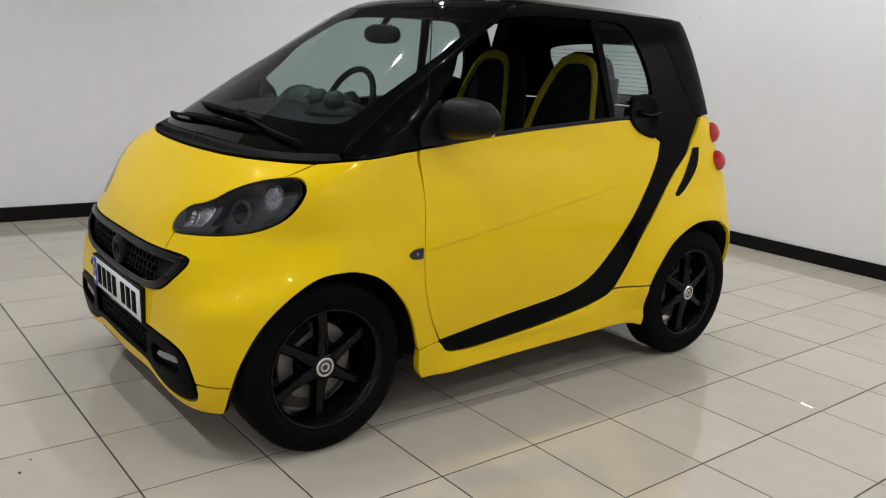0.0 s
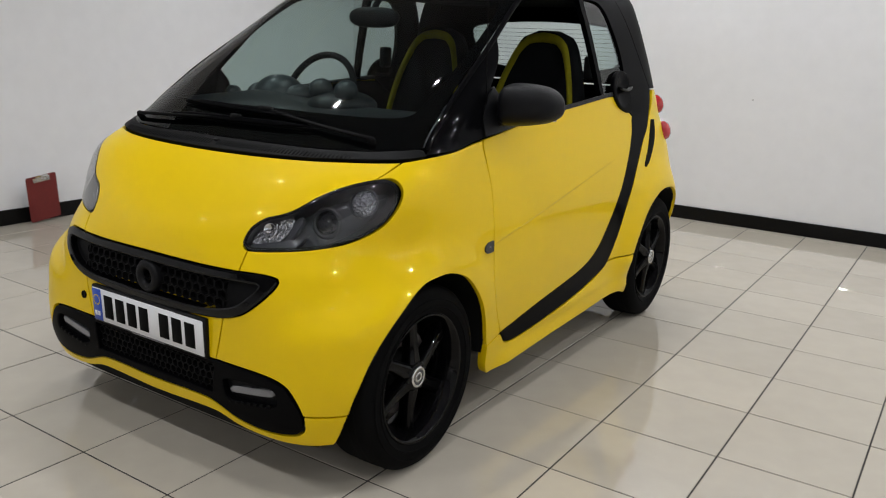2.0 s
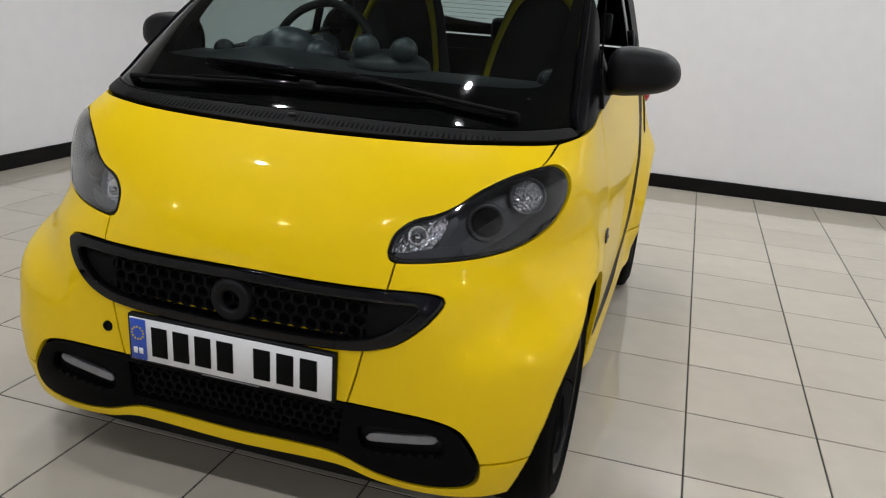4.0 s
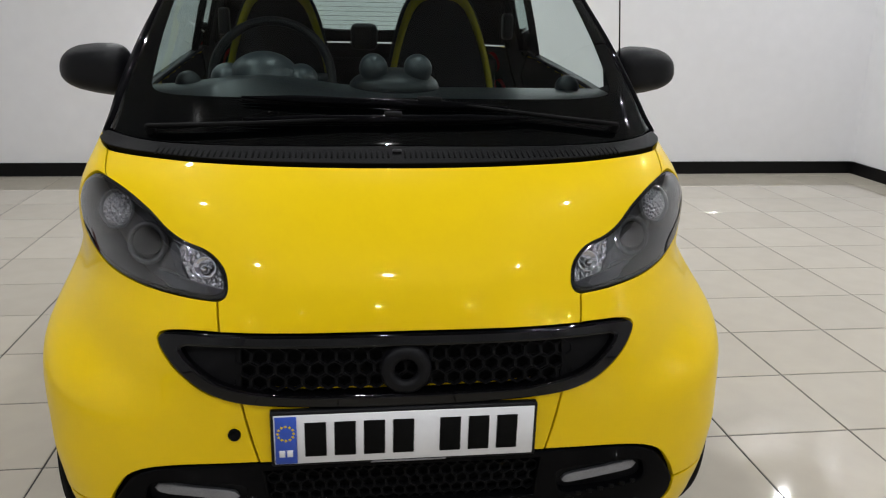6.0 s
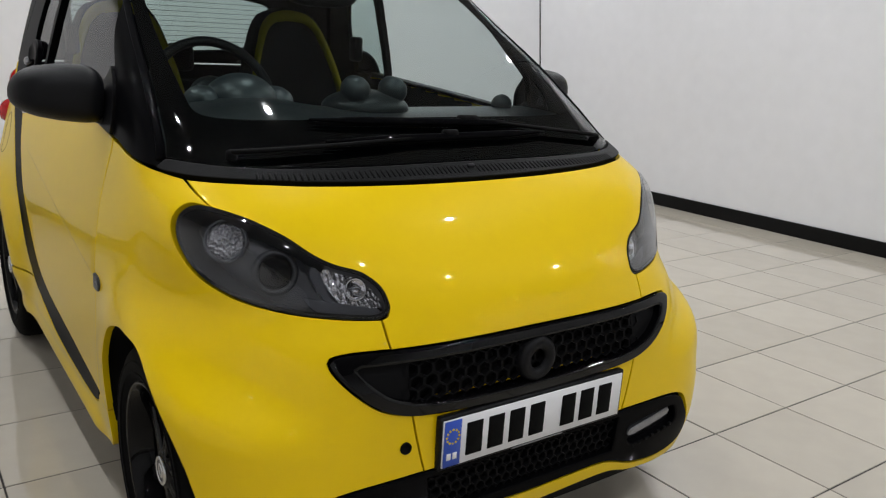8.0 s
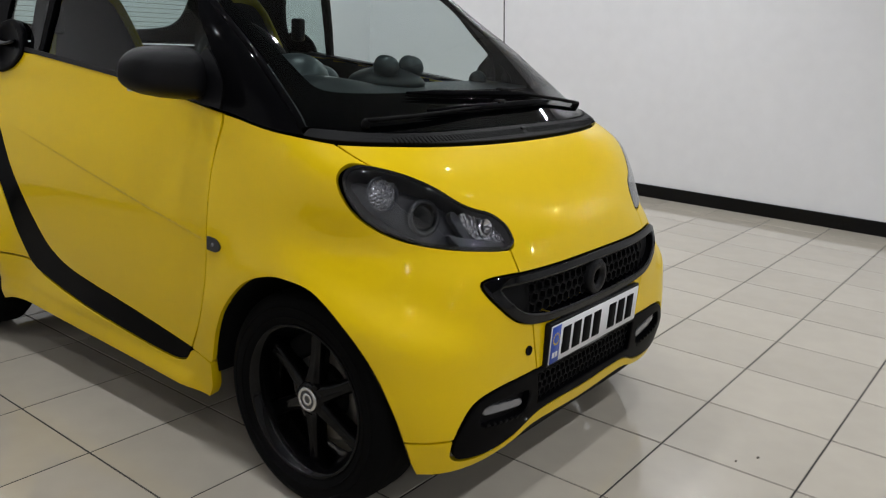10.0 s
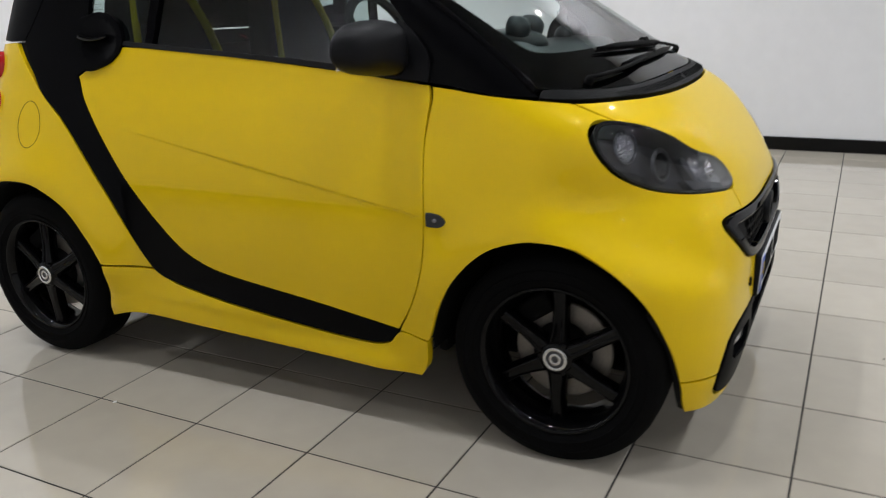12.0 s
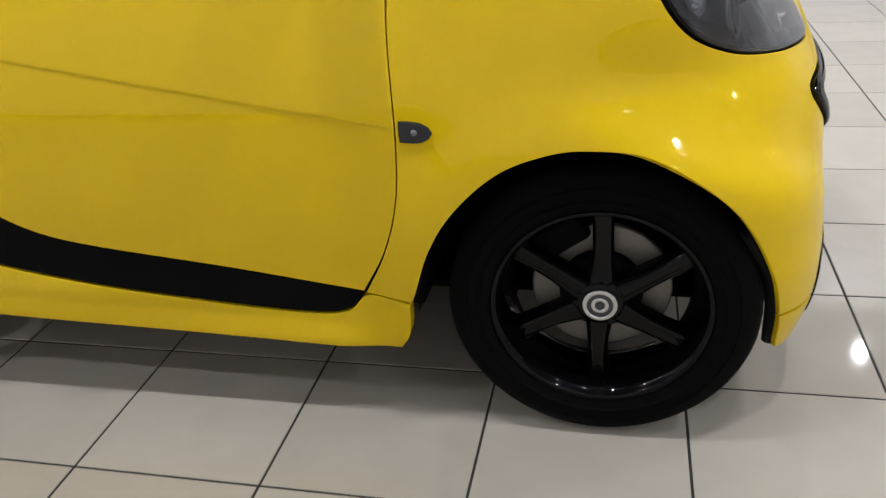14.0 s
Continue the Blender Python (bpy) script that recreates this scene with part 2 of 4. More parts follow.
def box(lo, hi, bevel=0.0, segs=2):
    bm = bmesh.new()
    bmesh.ops.create_cube(bm, size=1)
    c, s = [(a + b) / 2 for a, b in zip(lo, hi)], [b - a for a, b in zip(lo, hi)]
    for v in bm.verts:
        v.co = Vector([v.co[i] * s[i] + c[i] for i in range(3)])
    if bevel:
        bmesh.ops.bevel(bm, geom=bm.edges[:], offset=bevel, segments=segs, affect="EDGES", profile=.5)
    return bm


def lathe(profile, n=48, axis="x", close=False):
    """Turns a profile of (along the axis, radius) round the axis."""
    bm = bmesh.new()
    rings = []
    for i in range(n):
        a = 2 * math.pi * i / n
        ring = []
        for p, r in profile:
            c, s = r * math.cos(a), r * math.sin(a)
            ring.append(bm.verts.new({"x": (p, c, s), "y": (c, p, s), "z": (c, s, p)}[axis]))
        rings.append(ring)
    k = len(profile)
    for i in range(n):
        a, b = rings[i], rings[(i + 1) % n]
        for j in range(k if close else k - 1):
            bm.faces.new((a[j], a[(j + 1) % k], b[(j + 1) % k], b[j]))
    bmesh.ops.remove_doubles(bm, verts=bm.verts[:], dist=1e-6)
    bmesh.ops.recalc_face_normals(bm, faces=bm.faces[:])
    return bm


def tube(points, radius, n=10, taper=None, flat=1.0, slim=0.0):
    """A round bar along a line of points; slim is the share of its length over which each end runs out."""
    bm = bmesh.new()
    pts = [Vector(p) for p in points]
    rings = []
    up = Vector((0, 0, 1))
    for i, p in enumerate(pts):
        d = (pts[min(i + 1, len(pts) - 1)] - pts[max(i - 1, 0)]).normalized()
        side = d.cross(up) if abs(d.dot(up)) < .95 else d.cross(Vector((1, 0, 0)))
        side.normalize()
        v = side.cross(d).normalized()
        r = radius if taper is None else radius * (1 + (taper - 1) * i / (len(pts) - 1))
        if slim:
            r *= .3 + .7 * float(ease(min(i, len(pts) - 1 - i) / (len(pts) - 1) / slim))
        rings.append([bm.verts.new(p + side * r * math.cos(2 * math.pi * j / n) + v * r * flat * math.sin(2 * math.pi * j / n)) for j in range(n)])
    for a, b in zip(rings, rings[1:]):
        for j in range(n):
            bm.faces.new((a[j], a[(j + 1) % n], b[(j + 1) % n], b[j]))
    bm.faces.new(rings[0][::-1])
    bm.faces.new(rings[-1])
    return bm


# ---- the room ----
X0, X1, Y0, Y1 = -3.2, 4.13, -7.8, 4.33


def setting(name, bm, mat, label, category):
    return tagged(part(name, bm, mat, smooth=False), label, category, kind="structure")


setting("wall_west", box((X0 - .12, Y0 - .12, 0), (X0, Y1 + .12, CEILING)), WALL, "plain white wall added out of view to close the room with faint marks", "wall")
setting("wall_east", box((X1, Y0 - .12, 0), (X1 + .12, Y1 + .12, CEILING)), WALL, "plain white wall added out of view to close the room with faint marks", "wall")
setting("wall_north", box((X0, Y1, 0), (X1, Y1 + .12, CEILING)), WALL, "plain white wall added out of view to close the room with faint marks", "wall")
# unseen south wall, added to close the room for bounce and reflections
setting("closing_wall_south", box((X0, Y0 - .12, 0), (X1, Y0, CEILING)), WALL, "plain white wall added out of view to close the room", "wall")
setting("ceiling", box((X0 - .12, Y0 - .12, CEILING + .004), (X1 + .12, Y1 + .12, CEILING + .14)), CEIL, "plain grey ceiling with rows of spot lamps", "ceiling")
for nm, lo, hi in (("skirting_west", (X0, Y0, 0), (X0 + .016, Y1, .1)), ("skirting_east", (X1 - .016, Y0, 0), (X1, Y1, .1)),
                   ("skirting_north", (X0 + .016, Y1 - .016, 0), (X1 - .016, Y1, .1))):
    setting(nm, box(lo, hi, .004), SKIRTING, "black painted skirting board along the wall", "skirting")
floor = setting("floor", box((X0 - .12, Y0 - .12, -.1), (X1 + .12, Y1 + .12, -.0016)), GROUT, "polished beige floor tiles with dark joints", "floor")


def ceiling_lamp(x, y):
    """A spot lamp with an added short barrel that shades its face from the side."""
    lamp = empty("ceiling_spot_lamp", "small round white spot lamp under the ceiling, out of view", "ceiling lamp", pose(x, y, CEILING), group="ceiling spot lamps")
    part("barrel", lathe(((.0, .0235), (-BARREL, .034), (-BARREL - .002, .036), (-BARREL, .040), (.0, .044), (.003, .058), (.004, .06)), 32, "z"), WHITE_PLASTIC, lamp)
    part("lamp_face", lathe(((-.002, 0), (-.002, .015), (-.0015, .0222)), 24, "z"), LAMP_FACE, lamp)
    return lamp


first_lamp = None
for ly, columns in LAMP_ROWS:
    for lx in columns:
        if first_lamp is None:
            first_lamp = ceiling_lamp(lx, ly)
        else:
            copy_thing(first_lamp, pose(lx, ly, CEILING))
# ---- the car: panels cut from the skin ----
def outline(spec, mirror=False):
    """A closed line on the skin through (kind, place, height) points; a capital kind marks a corner."""
    pts = []
    for kind, v, z in spec:
        k = kind.lower()
        pts.append((v if k == "u" else u_of(k, v, z), z, kind.isupper()))
    if mirror:
        pts = pts + [(-u, z, c) for u, z, c in reversed(pts) if abs(u) > 1e-4]
    n = len(pts)
    p = np.array([q[:2] for q in pts], float)
    out = []
    for i in range(n):
        a, b = p[i], p[(i + 1) % n]
        ta = b - a if pts[i][2] else (b - p[i - 1]) / 2
        tb = b - a if pts[(i + 1) % n][2] else (p[(i + 2) % n] - a) / 2
        length = np.linalg.norm(b - a)
        ta, tb = ta * min(1, 1.3 * length / max(np.linalg.norm(ta), 1e-9)), tb * min(1, 1.3 * length / max(np.linalg.norm(tb), 1e-9))
        m = max(2, int(length / .008))
        for t in np.arange(m) / m:
            out.append((2 * t ** 3 - 3 * t * t + 1) * a + (t ** 3 - 2 * t * t + t) * ta + (3 * t * t - 2 * t ** 3) * b + (t ** 3 - t * t) * tb)
    out = np.array(out)
    area = np.sum(out[:, 0] * np.roll(out[:, 1], -1) - np.roll(out[:, 0], -1) * out[:, 1])
    return out if area > 0 else out[::-1]


def offset(poly, d):
    """The outline moved outwards by d."""
    e = np.roll(poly, -1, 0) - poly
    e = e / np.maximum(np.linalg.norm(e, axis=1, keepdims=True), 1e-9)
    n = np.stack([e[:, 1], -e[:, 0]], 1)
    m = n + np.roll(n, 1, 0)
    m = m / np.maximum(np.linalg.norm(m, axis=1, keepdims=True), .5)
    return poly + m * d


def inside(points, poly):
    x, y = points[:, 0], points[:, 1]
    hit = np.zeros(len(points), bool)
    for (ax, ay), (bx, by) in zip(poly, np.roll(poly, -1, 0)):
        if ay == by:
            continue
        hit ^= ((ay > y) != (by > y)) & (x < (bx - ax) * (y - ay) / (by - ay) + ax)
    return hit


def skin_at(uz, off):
    uz = np.asarray(uz, float)
    return skin(uz[:, 0], uz[:, 1]) + skin_normal(uz[:, 0], uz[:, 1]) * (off[:, None] if isinstance(off, np.ndarray) else off)


def sheet(name, poly, holes=(), off=0.0, depth=.014, gap=.0023, step=.016, chamfer=.0014, flip=False, lift=None, crease=None):
    """A panel on the skin inside an outline, with rounded edges and returns of the given depth."""
    from mathutils.geometry import delaunay_2d_cdt
    poly = offset(poly, -gap)
    holes = [offset(h, gap) for h in holes]
    loops = [(poly, 1)] + [(h, -1) for h in holes]
    lo, hi = poly.min(0), poly.max(0)
    gx, gz = np.meshgrid(np.arange(lo[0] + step / 2, hi[0], step), np.arange(lo[1] + step / 2, hi[1], step))
    grid = np.stack([gx.ravel(), gz.ravel()], 1)
    keep = inside(grid, offset(poly, -step * .35))
    for h in holes:
        keep &= ~inside(grid, offset(h, step * .35))
    grid = grid[keep]
    if crease is not None:
        near = np.abs(grid[:, 1] - np.interp(grid[:, 0], crease[:, 0], crease[:, 1])) < .016
        grid = grid[~near]
        rows = np.concatenate([crease + (0, d) for d in (-.012, -.006, -.0035, -.0018, 0, .0018, .0035, .006, .012)])
        grid = np.concatenate([grid, rows[inside(rows, offset(poly, -.004))]])
    pts = np.concatenate([l for l, _ in loops] + [grid])
    edges, k = [], 0
    for l, _ in loops:
        edges += [(k + i, k + (i + 1) % len(l)) for i in range(len(l))]
        k += len(l)
    vs, _, fs, *_ = delaunay_2d_cdt([Vector(p) for p in pts], edges, [], 0, 1e-7)
    vs = np.array([tuple(v) for v in vs])
    fs = np.array([tuple(f) for f in fs if len(f) == 3])
    mid = vs[fs].mean(1)
    ok = inside(mid, poly)
    for h in holes:
        ok &= ~inside(mid, h)
    fs = fs[ok]
    a, b, c = vs[fs[:, 0]], vs[fs[:, 1]], vs[fs[:, 2]]
    turn = (b[:, 0] - a[:, 0]) * (c[:, 1] - a[:, 1]) - (b[:, 1] - a[:, 1]) * (c[:, 0] - a[:, 0])
    fs[turn < 0] = fs[turn < 0][:, ::-1]
    offs = off + lift(vs) if lift else np.full(len(vs), off)

    def facing(q):
        """Normals of the skin, turned where the sheet is lifted off it."""
        nr = skin_normal(q[:, 0], q[:, 1])
        if not lift:
            return nr
        du, dz = (skin_at(q + d, off + lift(q + d)) - skin_at(q - d, off + lift(q - d)) for d in (np.array((.001, 0)), np.array((0, .001))))
        nn = np.cross(du, dz)
        nn /= np.maximum(np.linalg.norm(nn, axis=1, keepdims=True), 1e-12)
        return nn * np.where((nn * nr).sum(1) < 0, -1, 1)[:, None]

    verts, norms, faces = list(skin_at(vs, offs)), list(facing(vs)), [tuple(f) for f in fs.tolist()]
    for l, way in loops:
        o = offset(l, chamfer * way)
        lo_off = off + (lift(l) if lift else 0) * np.ones(len(l))
        top = skin_at(l, lo_off)
        nr = facing(l)
        rim, foot = skin_at(o, lo_off - chamfer), skin_at(o, lo_off - chamfer - depth)
        out = skin_at(offset(l, .01 * way), lo_off) - top
        out = out / np.maximum(np.linalg.norm(out, axis=1, keepdims=True), 1e-9)
        base, m = len(verts), len(l)
        for ring, nn in ((top, nr), (rim, nr + out), (rim, out), (foot, out)):
            verts += list(ring)
            norms += list(nn / np.maximum(np.linalg.norm(nn, axis=1, keepdims=True), 1e-6))
        for i in range(m):
            j = (i + 1) % m
            for r in (0, 2):
                q = (base + r * m + i, base + (r + 1) * m + i, base + (r + 1) * m + j, base + r * m + j)
                faces.append(q if way > 0 else q[::-1])
    verts, norms = np.array(verts), np.array(norms)
    if flip:
        verts, norms = verts * (-1, 1, 1), norms * (-1, 1, 1)
        faces = [f[::-1] for f in faces]
    me = bpy.data.meshes.new(name)
    me.from_pydata(verts.tolist(), [], faces)
    me.shade_smooth()
    me.normals_split_custom_set_from_vertices(norms.tolist())
    return me


def panel(name, poly, mat, parent, label="", both=False, **kw):
    """One panel, or one on each side."""
    made = [part(name, sheet(name, poly, **kw), mat, parent, label, smooth=False)]
    if both:
        made.append(part(name, sheet(name, poly, flip=True, **kw), mat, parent, label, smooth=False))
    return made


def seat_on(kind, v, z, off=0.0, flip=False):
    """A pose on the skin: its z points outwards, its y up along the skin."""
    u = v if kind == "u" else u_of(kind, v, z)
    p, n = skin(u, z), skin_normal(u, z)
    up = skin(u, z + .005) - skin(u, z - .005)
    p, n, up = Vector(p + n * off), Vector(n), Vector(up)
    if flip:
        p.x, n.x, up.x = -p.x, -n.x, -up.x
    up = (up - n * up.dot(n)).normalized()
    side = up.cross(n)
    return Matrix(((side.x, up.x, n.x, p.x), (side.y, up.y, n.y, p.y), (side.z, up.z, n.z, p.z), (0, 0, 0, 1)))


def facing_ahead(kind, v, z, off, flip=False, share=.45):
    """A pose under the skin that looks partly outwards and partly straight ahead."""
    m = seat_on(kind, v, z, off, flip)
    n = (m.to_3x3() @ Vector((0, 0, 1))) * (1 - share) + Vector((0, -1, .05)) * share
    return Matrix.Translation(m.translation) @ n.to_track_quat("Z", "Y").to_matrix().to_4x4()


car = empty("car", "yellow and black two-seat city car parked on the tiles", "car")

DOOR_EDGE = [("s", .348, .82), ("s", .346, .64), ("s", .357, .505), ("s", .39, .40)]
BAND_TOP = [("S", .442, .308), ("s", .70, .348), ("s", 1.03, .392), ("s", 1.155, .428), ("s", 1.25, .492), ("s", 1.40, .648), ("s", 1.585, .893)]
BAND_LOW = [("s", .478, .266), ("s", .535, .254), ("s", .69, .263), ("s", 1.06, .306), ("s", 1.255, .339), ("s", 1.348, .378), ("s", 1.505, .622), ("s", 1.69, .838), ("s", 1.81, .94)]
LAMP_UP = [("f", .343, .716), ("f", .351, .747), ("f", .382, .774), ("f", .428, .789), ("f", .464, .808), ("f", .508, .842), ("f", .560, .870)]
LAMP_TIP = [("f", .608, .885), ("f", .642, .885)]
LAMP_LOW = [("f", .667, .861), ("f", .670, .814), ("f", .648, .765), ("f", .602, .730), ("f", .53, .709), ("f", .43, .698), ("f", .371, .6945)]
COWL_EDGE = [("f", .51, .926), ("f", .405, .922), ("f", .2, .917), ("f", 0, .915)]
GRILLE_UP = [("f", 0, .632), ("f", .25, .631), ("f", .43, .631)]
GRILLE_END = [("f", .468, .624), ("f", .470, .609), ("f", .439, .569), ("f", .380, .523)]
GRILLE_LOW = [("f", .30, .499), ("f", .12, .488), ("f", 0, .486)]
INTAKE_UP = [("f", 0, .364), ("f", .26, .366), ("f", .46, .361), ("f", .53, .343)]
INTAKE_END = [("f", .566, .30), ("f", .585, .262), ("f", .578, .222), ("f", .548, .204)]
INTAKE_LOW = [("f", .46, .195), ("f", .36, .206), ("f", .26, .238), ("f", .16, .241), ("f", 0, .236)]
ARCH_FRONT = [("s", .344, .30), ("s", .306, .405), ("s", .245, .50), ("s", .166, .570), ("s", .08, .603), ("s", .01, .609), ("s", -.065, .600), ("s", -.145, .560), ("s", -.215, .500), ("s", -.262, .43), ("s", -.296, .352)]


def back(points):
    return list(reversed(points))


def raised(points, dz, dv=0.0):
    return [(k, v + dv, z + dz) for k, v, z in points]


def sill_lip(q):
    """The sill's foot stands out in a rounded lip along its length."""
    y = q[:, 0] - U_A + .28
    height = q[:, 1] - (.189 + (y - .727) * .0375)
    return .014 * ease(1 - height / .06) * ease((y - .40) / .12)


# painted panels
panel("bonnet", outline([("f", 0, .637), ("f", .25, .636), ("F", .356, .636), ("F", .361, .6895), ("f", .350, .694), ("f", .344, .703)] + LAMP_UP + [("F", .612, .889), ("F", .628, .929)] + COWL_EDGE, True), YELLOW, car)
panel("bumper_centre", outline([("f", 0, .481), ("f", .12, .483), ("F", .318, .499), ("F", .288, .370), ("f", .2, .369), ("f", 0, .368)], True), YELLOW, car)
panel("front_wing", outline([("S", .338, .968)] + DOOR_EDGE + [("S", .439, .3065), ("S", .352, .288)] + ARCH_FRONT
      + [("S", -.312, .276), ("F", .592, .270), ("f", .576, .306), ("f", .538, .350), ("f", .464, .367), ("F", .29, .371), ("F", .32, .499), ("f", .385, .519), ("f", .445, .566), ("f", .477, .609),
         ("f", .474, .628), ("f", .435, .636), ("F", .358, .637), ("F", .363, .689), ("f", .43, .693), ("f", .532, .705), ("f", .606, .725), ("f", .654, .762), ("f", .677, .814), ("f", .674, .863), ("f", .645, .891), ("F", .612, .889),
         ("F", .632, .930), ("s", .054, .937), ("s", .185, .949)]), YELLOW, car, both=True)
panel("front_lip", outline([("f", 0, .231), ("f", .16, .236), ("f", .262, .232), ("f", .36, .200), ("f", .46, .189), ("f", .552, .197), ("f", .588, .22), ("F", .594, .266), ("S", -.313, .272), ("s", -.318, .21), ("S", -.321, .178),
      ("f", .58, .170), ("f", .47, .168), ("f", .36, .178), ("f", .26, .200), ("f", 0, .192)], True), YELLOW, car, depth=.018)
doors = panel("door", outline([("S", .348, .972)] + DOOR_EDGE + BAND_TOP + [("S", 1.622, .978), ("S", 1.46, 1.07), ("s", 1.2, 1.060), ("s", .7, 1.013)]), YELLOW, car, both=True, gap=.0034,
              crease=np.array([(u_of("s", y, .638 + .17 * (y - .34)), .638 + .17 * (y - .34)) for y in np.linspace(.33, 1.6, 140)]))
panel("sill", outline([("S", .354, .284), ("s", .436, .301)] + raised(BAND_LOW[:5], -.004) + [("S", 1.342, .374), ("S", 1.535, .376), ("s", 1.537, .30), ("S", 1.562, .190), ("s", 1.447, .216), ("s", 1.128, .205), ("s", .727, .189), ("S", .384, .172), ("s", .362, .21)]),
      YELLOW, car, both=True, depth=.03, step=.011, lift=sill_lip)
ARCH_REAR = [("s", 2.203, .30), ("s", 2.190, .41), ("s", 2.124, .54), ("s", 2.01, .616), ("s", 1.885, .634), ("s", 1.78, .618), ("s", 1.66, .556), ("s", 1.575, .455)]
panel("rear_wing", outline([("S", 1.352, .380)] + raised(BAND_LOW[6:], 0, .006) + [("U", 2.69, 1.083), ("U", 2.93, 1.075), ("u", 3.0, .8), ("u", 3.0, .5), ("U", 3.0, .17), ("S", 2.206, .18)] + ARCH_REAR + [("S", 1.537, .381)]), YELLOW, car, both=True)
panel("rear_bumper", outline([("U", 3.0, 1.075), ("U", 2 * U_C - 3.0, 1.075), ("U", 2 * U_C - 3.0, .17), ("U", 3.0, .17)]), YELLOW, car)

# black safety cell with its window openings
STRAIGHT = lambda y0, z0, y1, z1: [("S", y0 + (y1 - y0) * t, z0 + (z1 - z0) * t) for t in (0, .2, .4, .6, .8, 1)]
WINDOW = [("S", .43, 1.0), ("s", .472, 1.17), ("s", .565, 1.292), ("s", .71, 1.398), ("s", .93, 1.439), *STRAIGHT(1.247, 1.449, 1.303, 1.072), ("s", .8, 1.030)]
QUARTER = [*STRAIGHT(1.336, 1.078, 1.292, 1.450), ("s", 1.42, 1.447), ("s", 1.492, 1.408), ("s", 1.548, 1.318), ("s", 1.582, 1.21), ("S", 1.58, 1.085)]
panel("safety_cell", outline([("S", .346, .976), ("s", .19, .953), ("U", .655, .944), ("u", .64, 1.10), ("u", .645, 1.25), ("u", .655, 1.40), ("U", .665, 1.452), ("U", .67, 1.487), ("u", 1.2, 1.4875), ("u", 2.0, 1.4875), ("U", 2.182, 1.487), ("u", 2.392, 1.364), ("U", 2.63, 1.088)]
      + back(BAND_LOW) + BAND_TOP + [("S", 1.626, .98), ("S", 1.465, 1.074), ("s", 1.2, 1.065), ("s", .7, 1.018)]), SATIN_BLACK, car, "satin black safety cell that sweeps round the door", both=True,
      holes=(outline(WINDOW), outline(QUARTER)), depth=.02)
for sx in (1, -1):
    us = np.full(22, .652 * sx)
    part("pillar_trim", tube(skin_at(np.stack([us, np.linspace(.957, 1.468, 22)], 1), -.001), .009, 12), SATIN_BLACK, car, "satin black windscreen pillar trim")
panel("windscreen_header", outline([("U", -.665, 1.452), ("U", .665, 1.452), ("U", .665, 1.487), ("U", -.665, 1.487)]), GLOSS_BLACK, car)
panel("tailgate", outline([("U", 2.634, 1.088), ("u", 2.396, 1.364), ("U", 2.186, 1.486), ("u", U_C, 1.486), ("U", 2 * U_C - 2.186, 1.486), ("u", 2 * U_C - 2.396, 1.364), ("U", 2 * U_C - 2.634, 1.088)]), SATIN_BLACK, car,
      holes=(outline([("u", 3.10, 1.165), ("u", 3.02, 1.26), ("u", 3.03, 1.36), ("u", U_C, 1.39), ("u", 2 * U_C - 3.03, 1.36), ("u", 2 * U_C - 3.02, 1.26), ("u", 2 * U_C - 3.10, 1.165), ("u", U_C, 1.14)]),))
rear_window = panel("rear_window", outline([("u", 2.98, 1.14), ("u", 2.91, 1.30), ("u", 2.93, 1.385), ("u", U_C, 1.40), ("u", 2 * U_C - 2.93, 1.385), ("u", 2 * U_C - 2.91, 1.30), ("u", 2 * U_C - 2.98, 1.14), ("u", U_C, 1.13)]), GLASS, car,
                    "tinted rear window with heater wires", off=-.006, depth=.001)[0]
for k in range(10):
    z = 1.165 + k * .021
    us = np.linspace(3.0, 2 * U_C - 3.0, 15)
    part("heater_wire", tube(skin_at(np.stack([us, us * 0 + z], 1), -.012), .0009, 4), DARK, rear_window)

# roof skin, closed in rings towards its crown
us = np.linspace(-U_C, U_C, 121)[:-1]
rim = skin(us, np.full(120, 1.4885))
crown = np.array((0, 1.33, 0))
verts, faces, rings = [], [], 14
for i in range(rings):
    t = (i / rings) ** 1.0
    ring = crown + (rim - crown) * (1 - t) * (1, 1, 0)
    ring[:, 2] = 1.4885 + .05 * math.sin(t * math.pi / 2) ** .8
    verts += ring.tolist()
verts.append((0, 1.33, 1.5385))
for i in range(rings - 1):
    for j in range(120):
        a, b = i * 120 + j, i * 120 + (j + 1) % 120
        faces.append((a, b, b + 120, a + 120))
faces += [((rings - 1) * 120 + j, (rings - 1) * 120 + (j + 1) % 120, len(verts) - 1) for j in range(120)]
me = bpy.data.meshes.new("roof")
me.from_pydata(verts, [], faces)
part("roof", me, GLOSS_BLACK, car, "gloss black roof skin")
me = bpy.data.meshes.new("headliner")
me.from_pydata([(x * .97, y, z - .035) for x, y, z in verts], [], [f[::-1] for f in faces])
part("headliner", me, LINER, car)

# glass
WS = outline([("u", 0, .950), ("u", .40, .950), ("U", .635, .962), ("u", .625, 1.15), ("u", .635, 1.38), ("U", .645, 1.45), ("u", .3, 1.45), ("u", 0, 1.45)], True)
panel("windscreen", WS, GLASS, car, "clear windscreen with a black printed border", off=.002, depth=.001)
panel("windscreen_border", WS, BORDER, car, off=-.003, depth=.002, gap=.004,
      holes=(outline([("u", 0, 1.045), ("u", .40, 1.043), ("u", .51, 1.052), ("u", .532, 1.09), ("u", .556, 1.24), ("u", .565, 1.36), ("u", .53, 1.405), ("u", .3, 1.41), ("u", 0, 1.412)], True),))
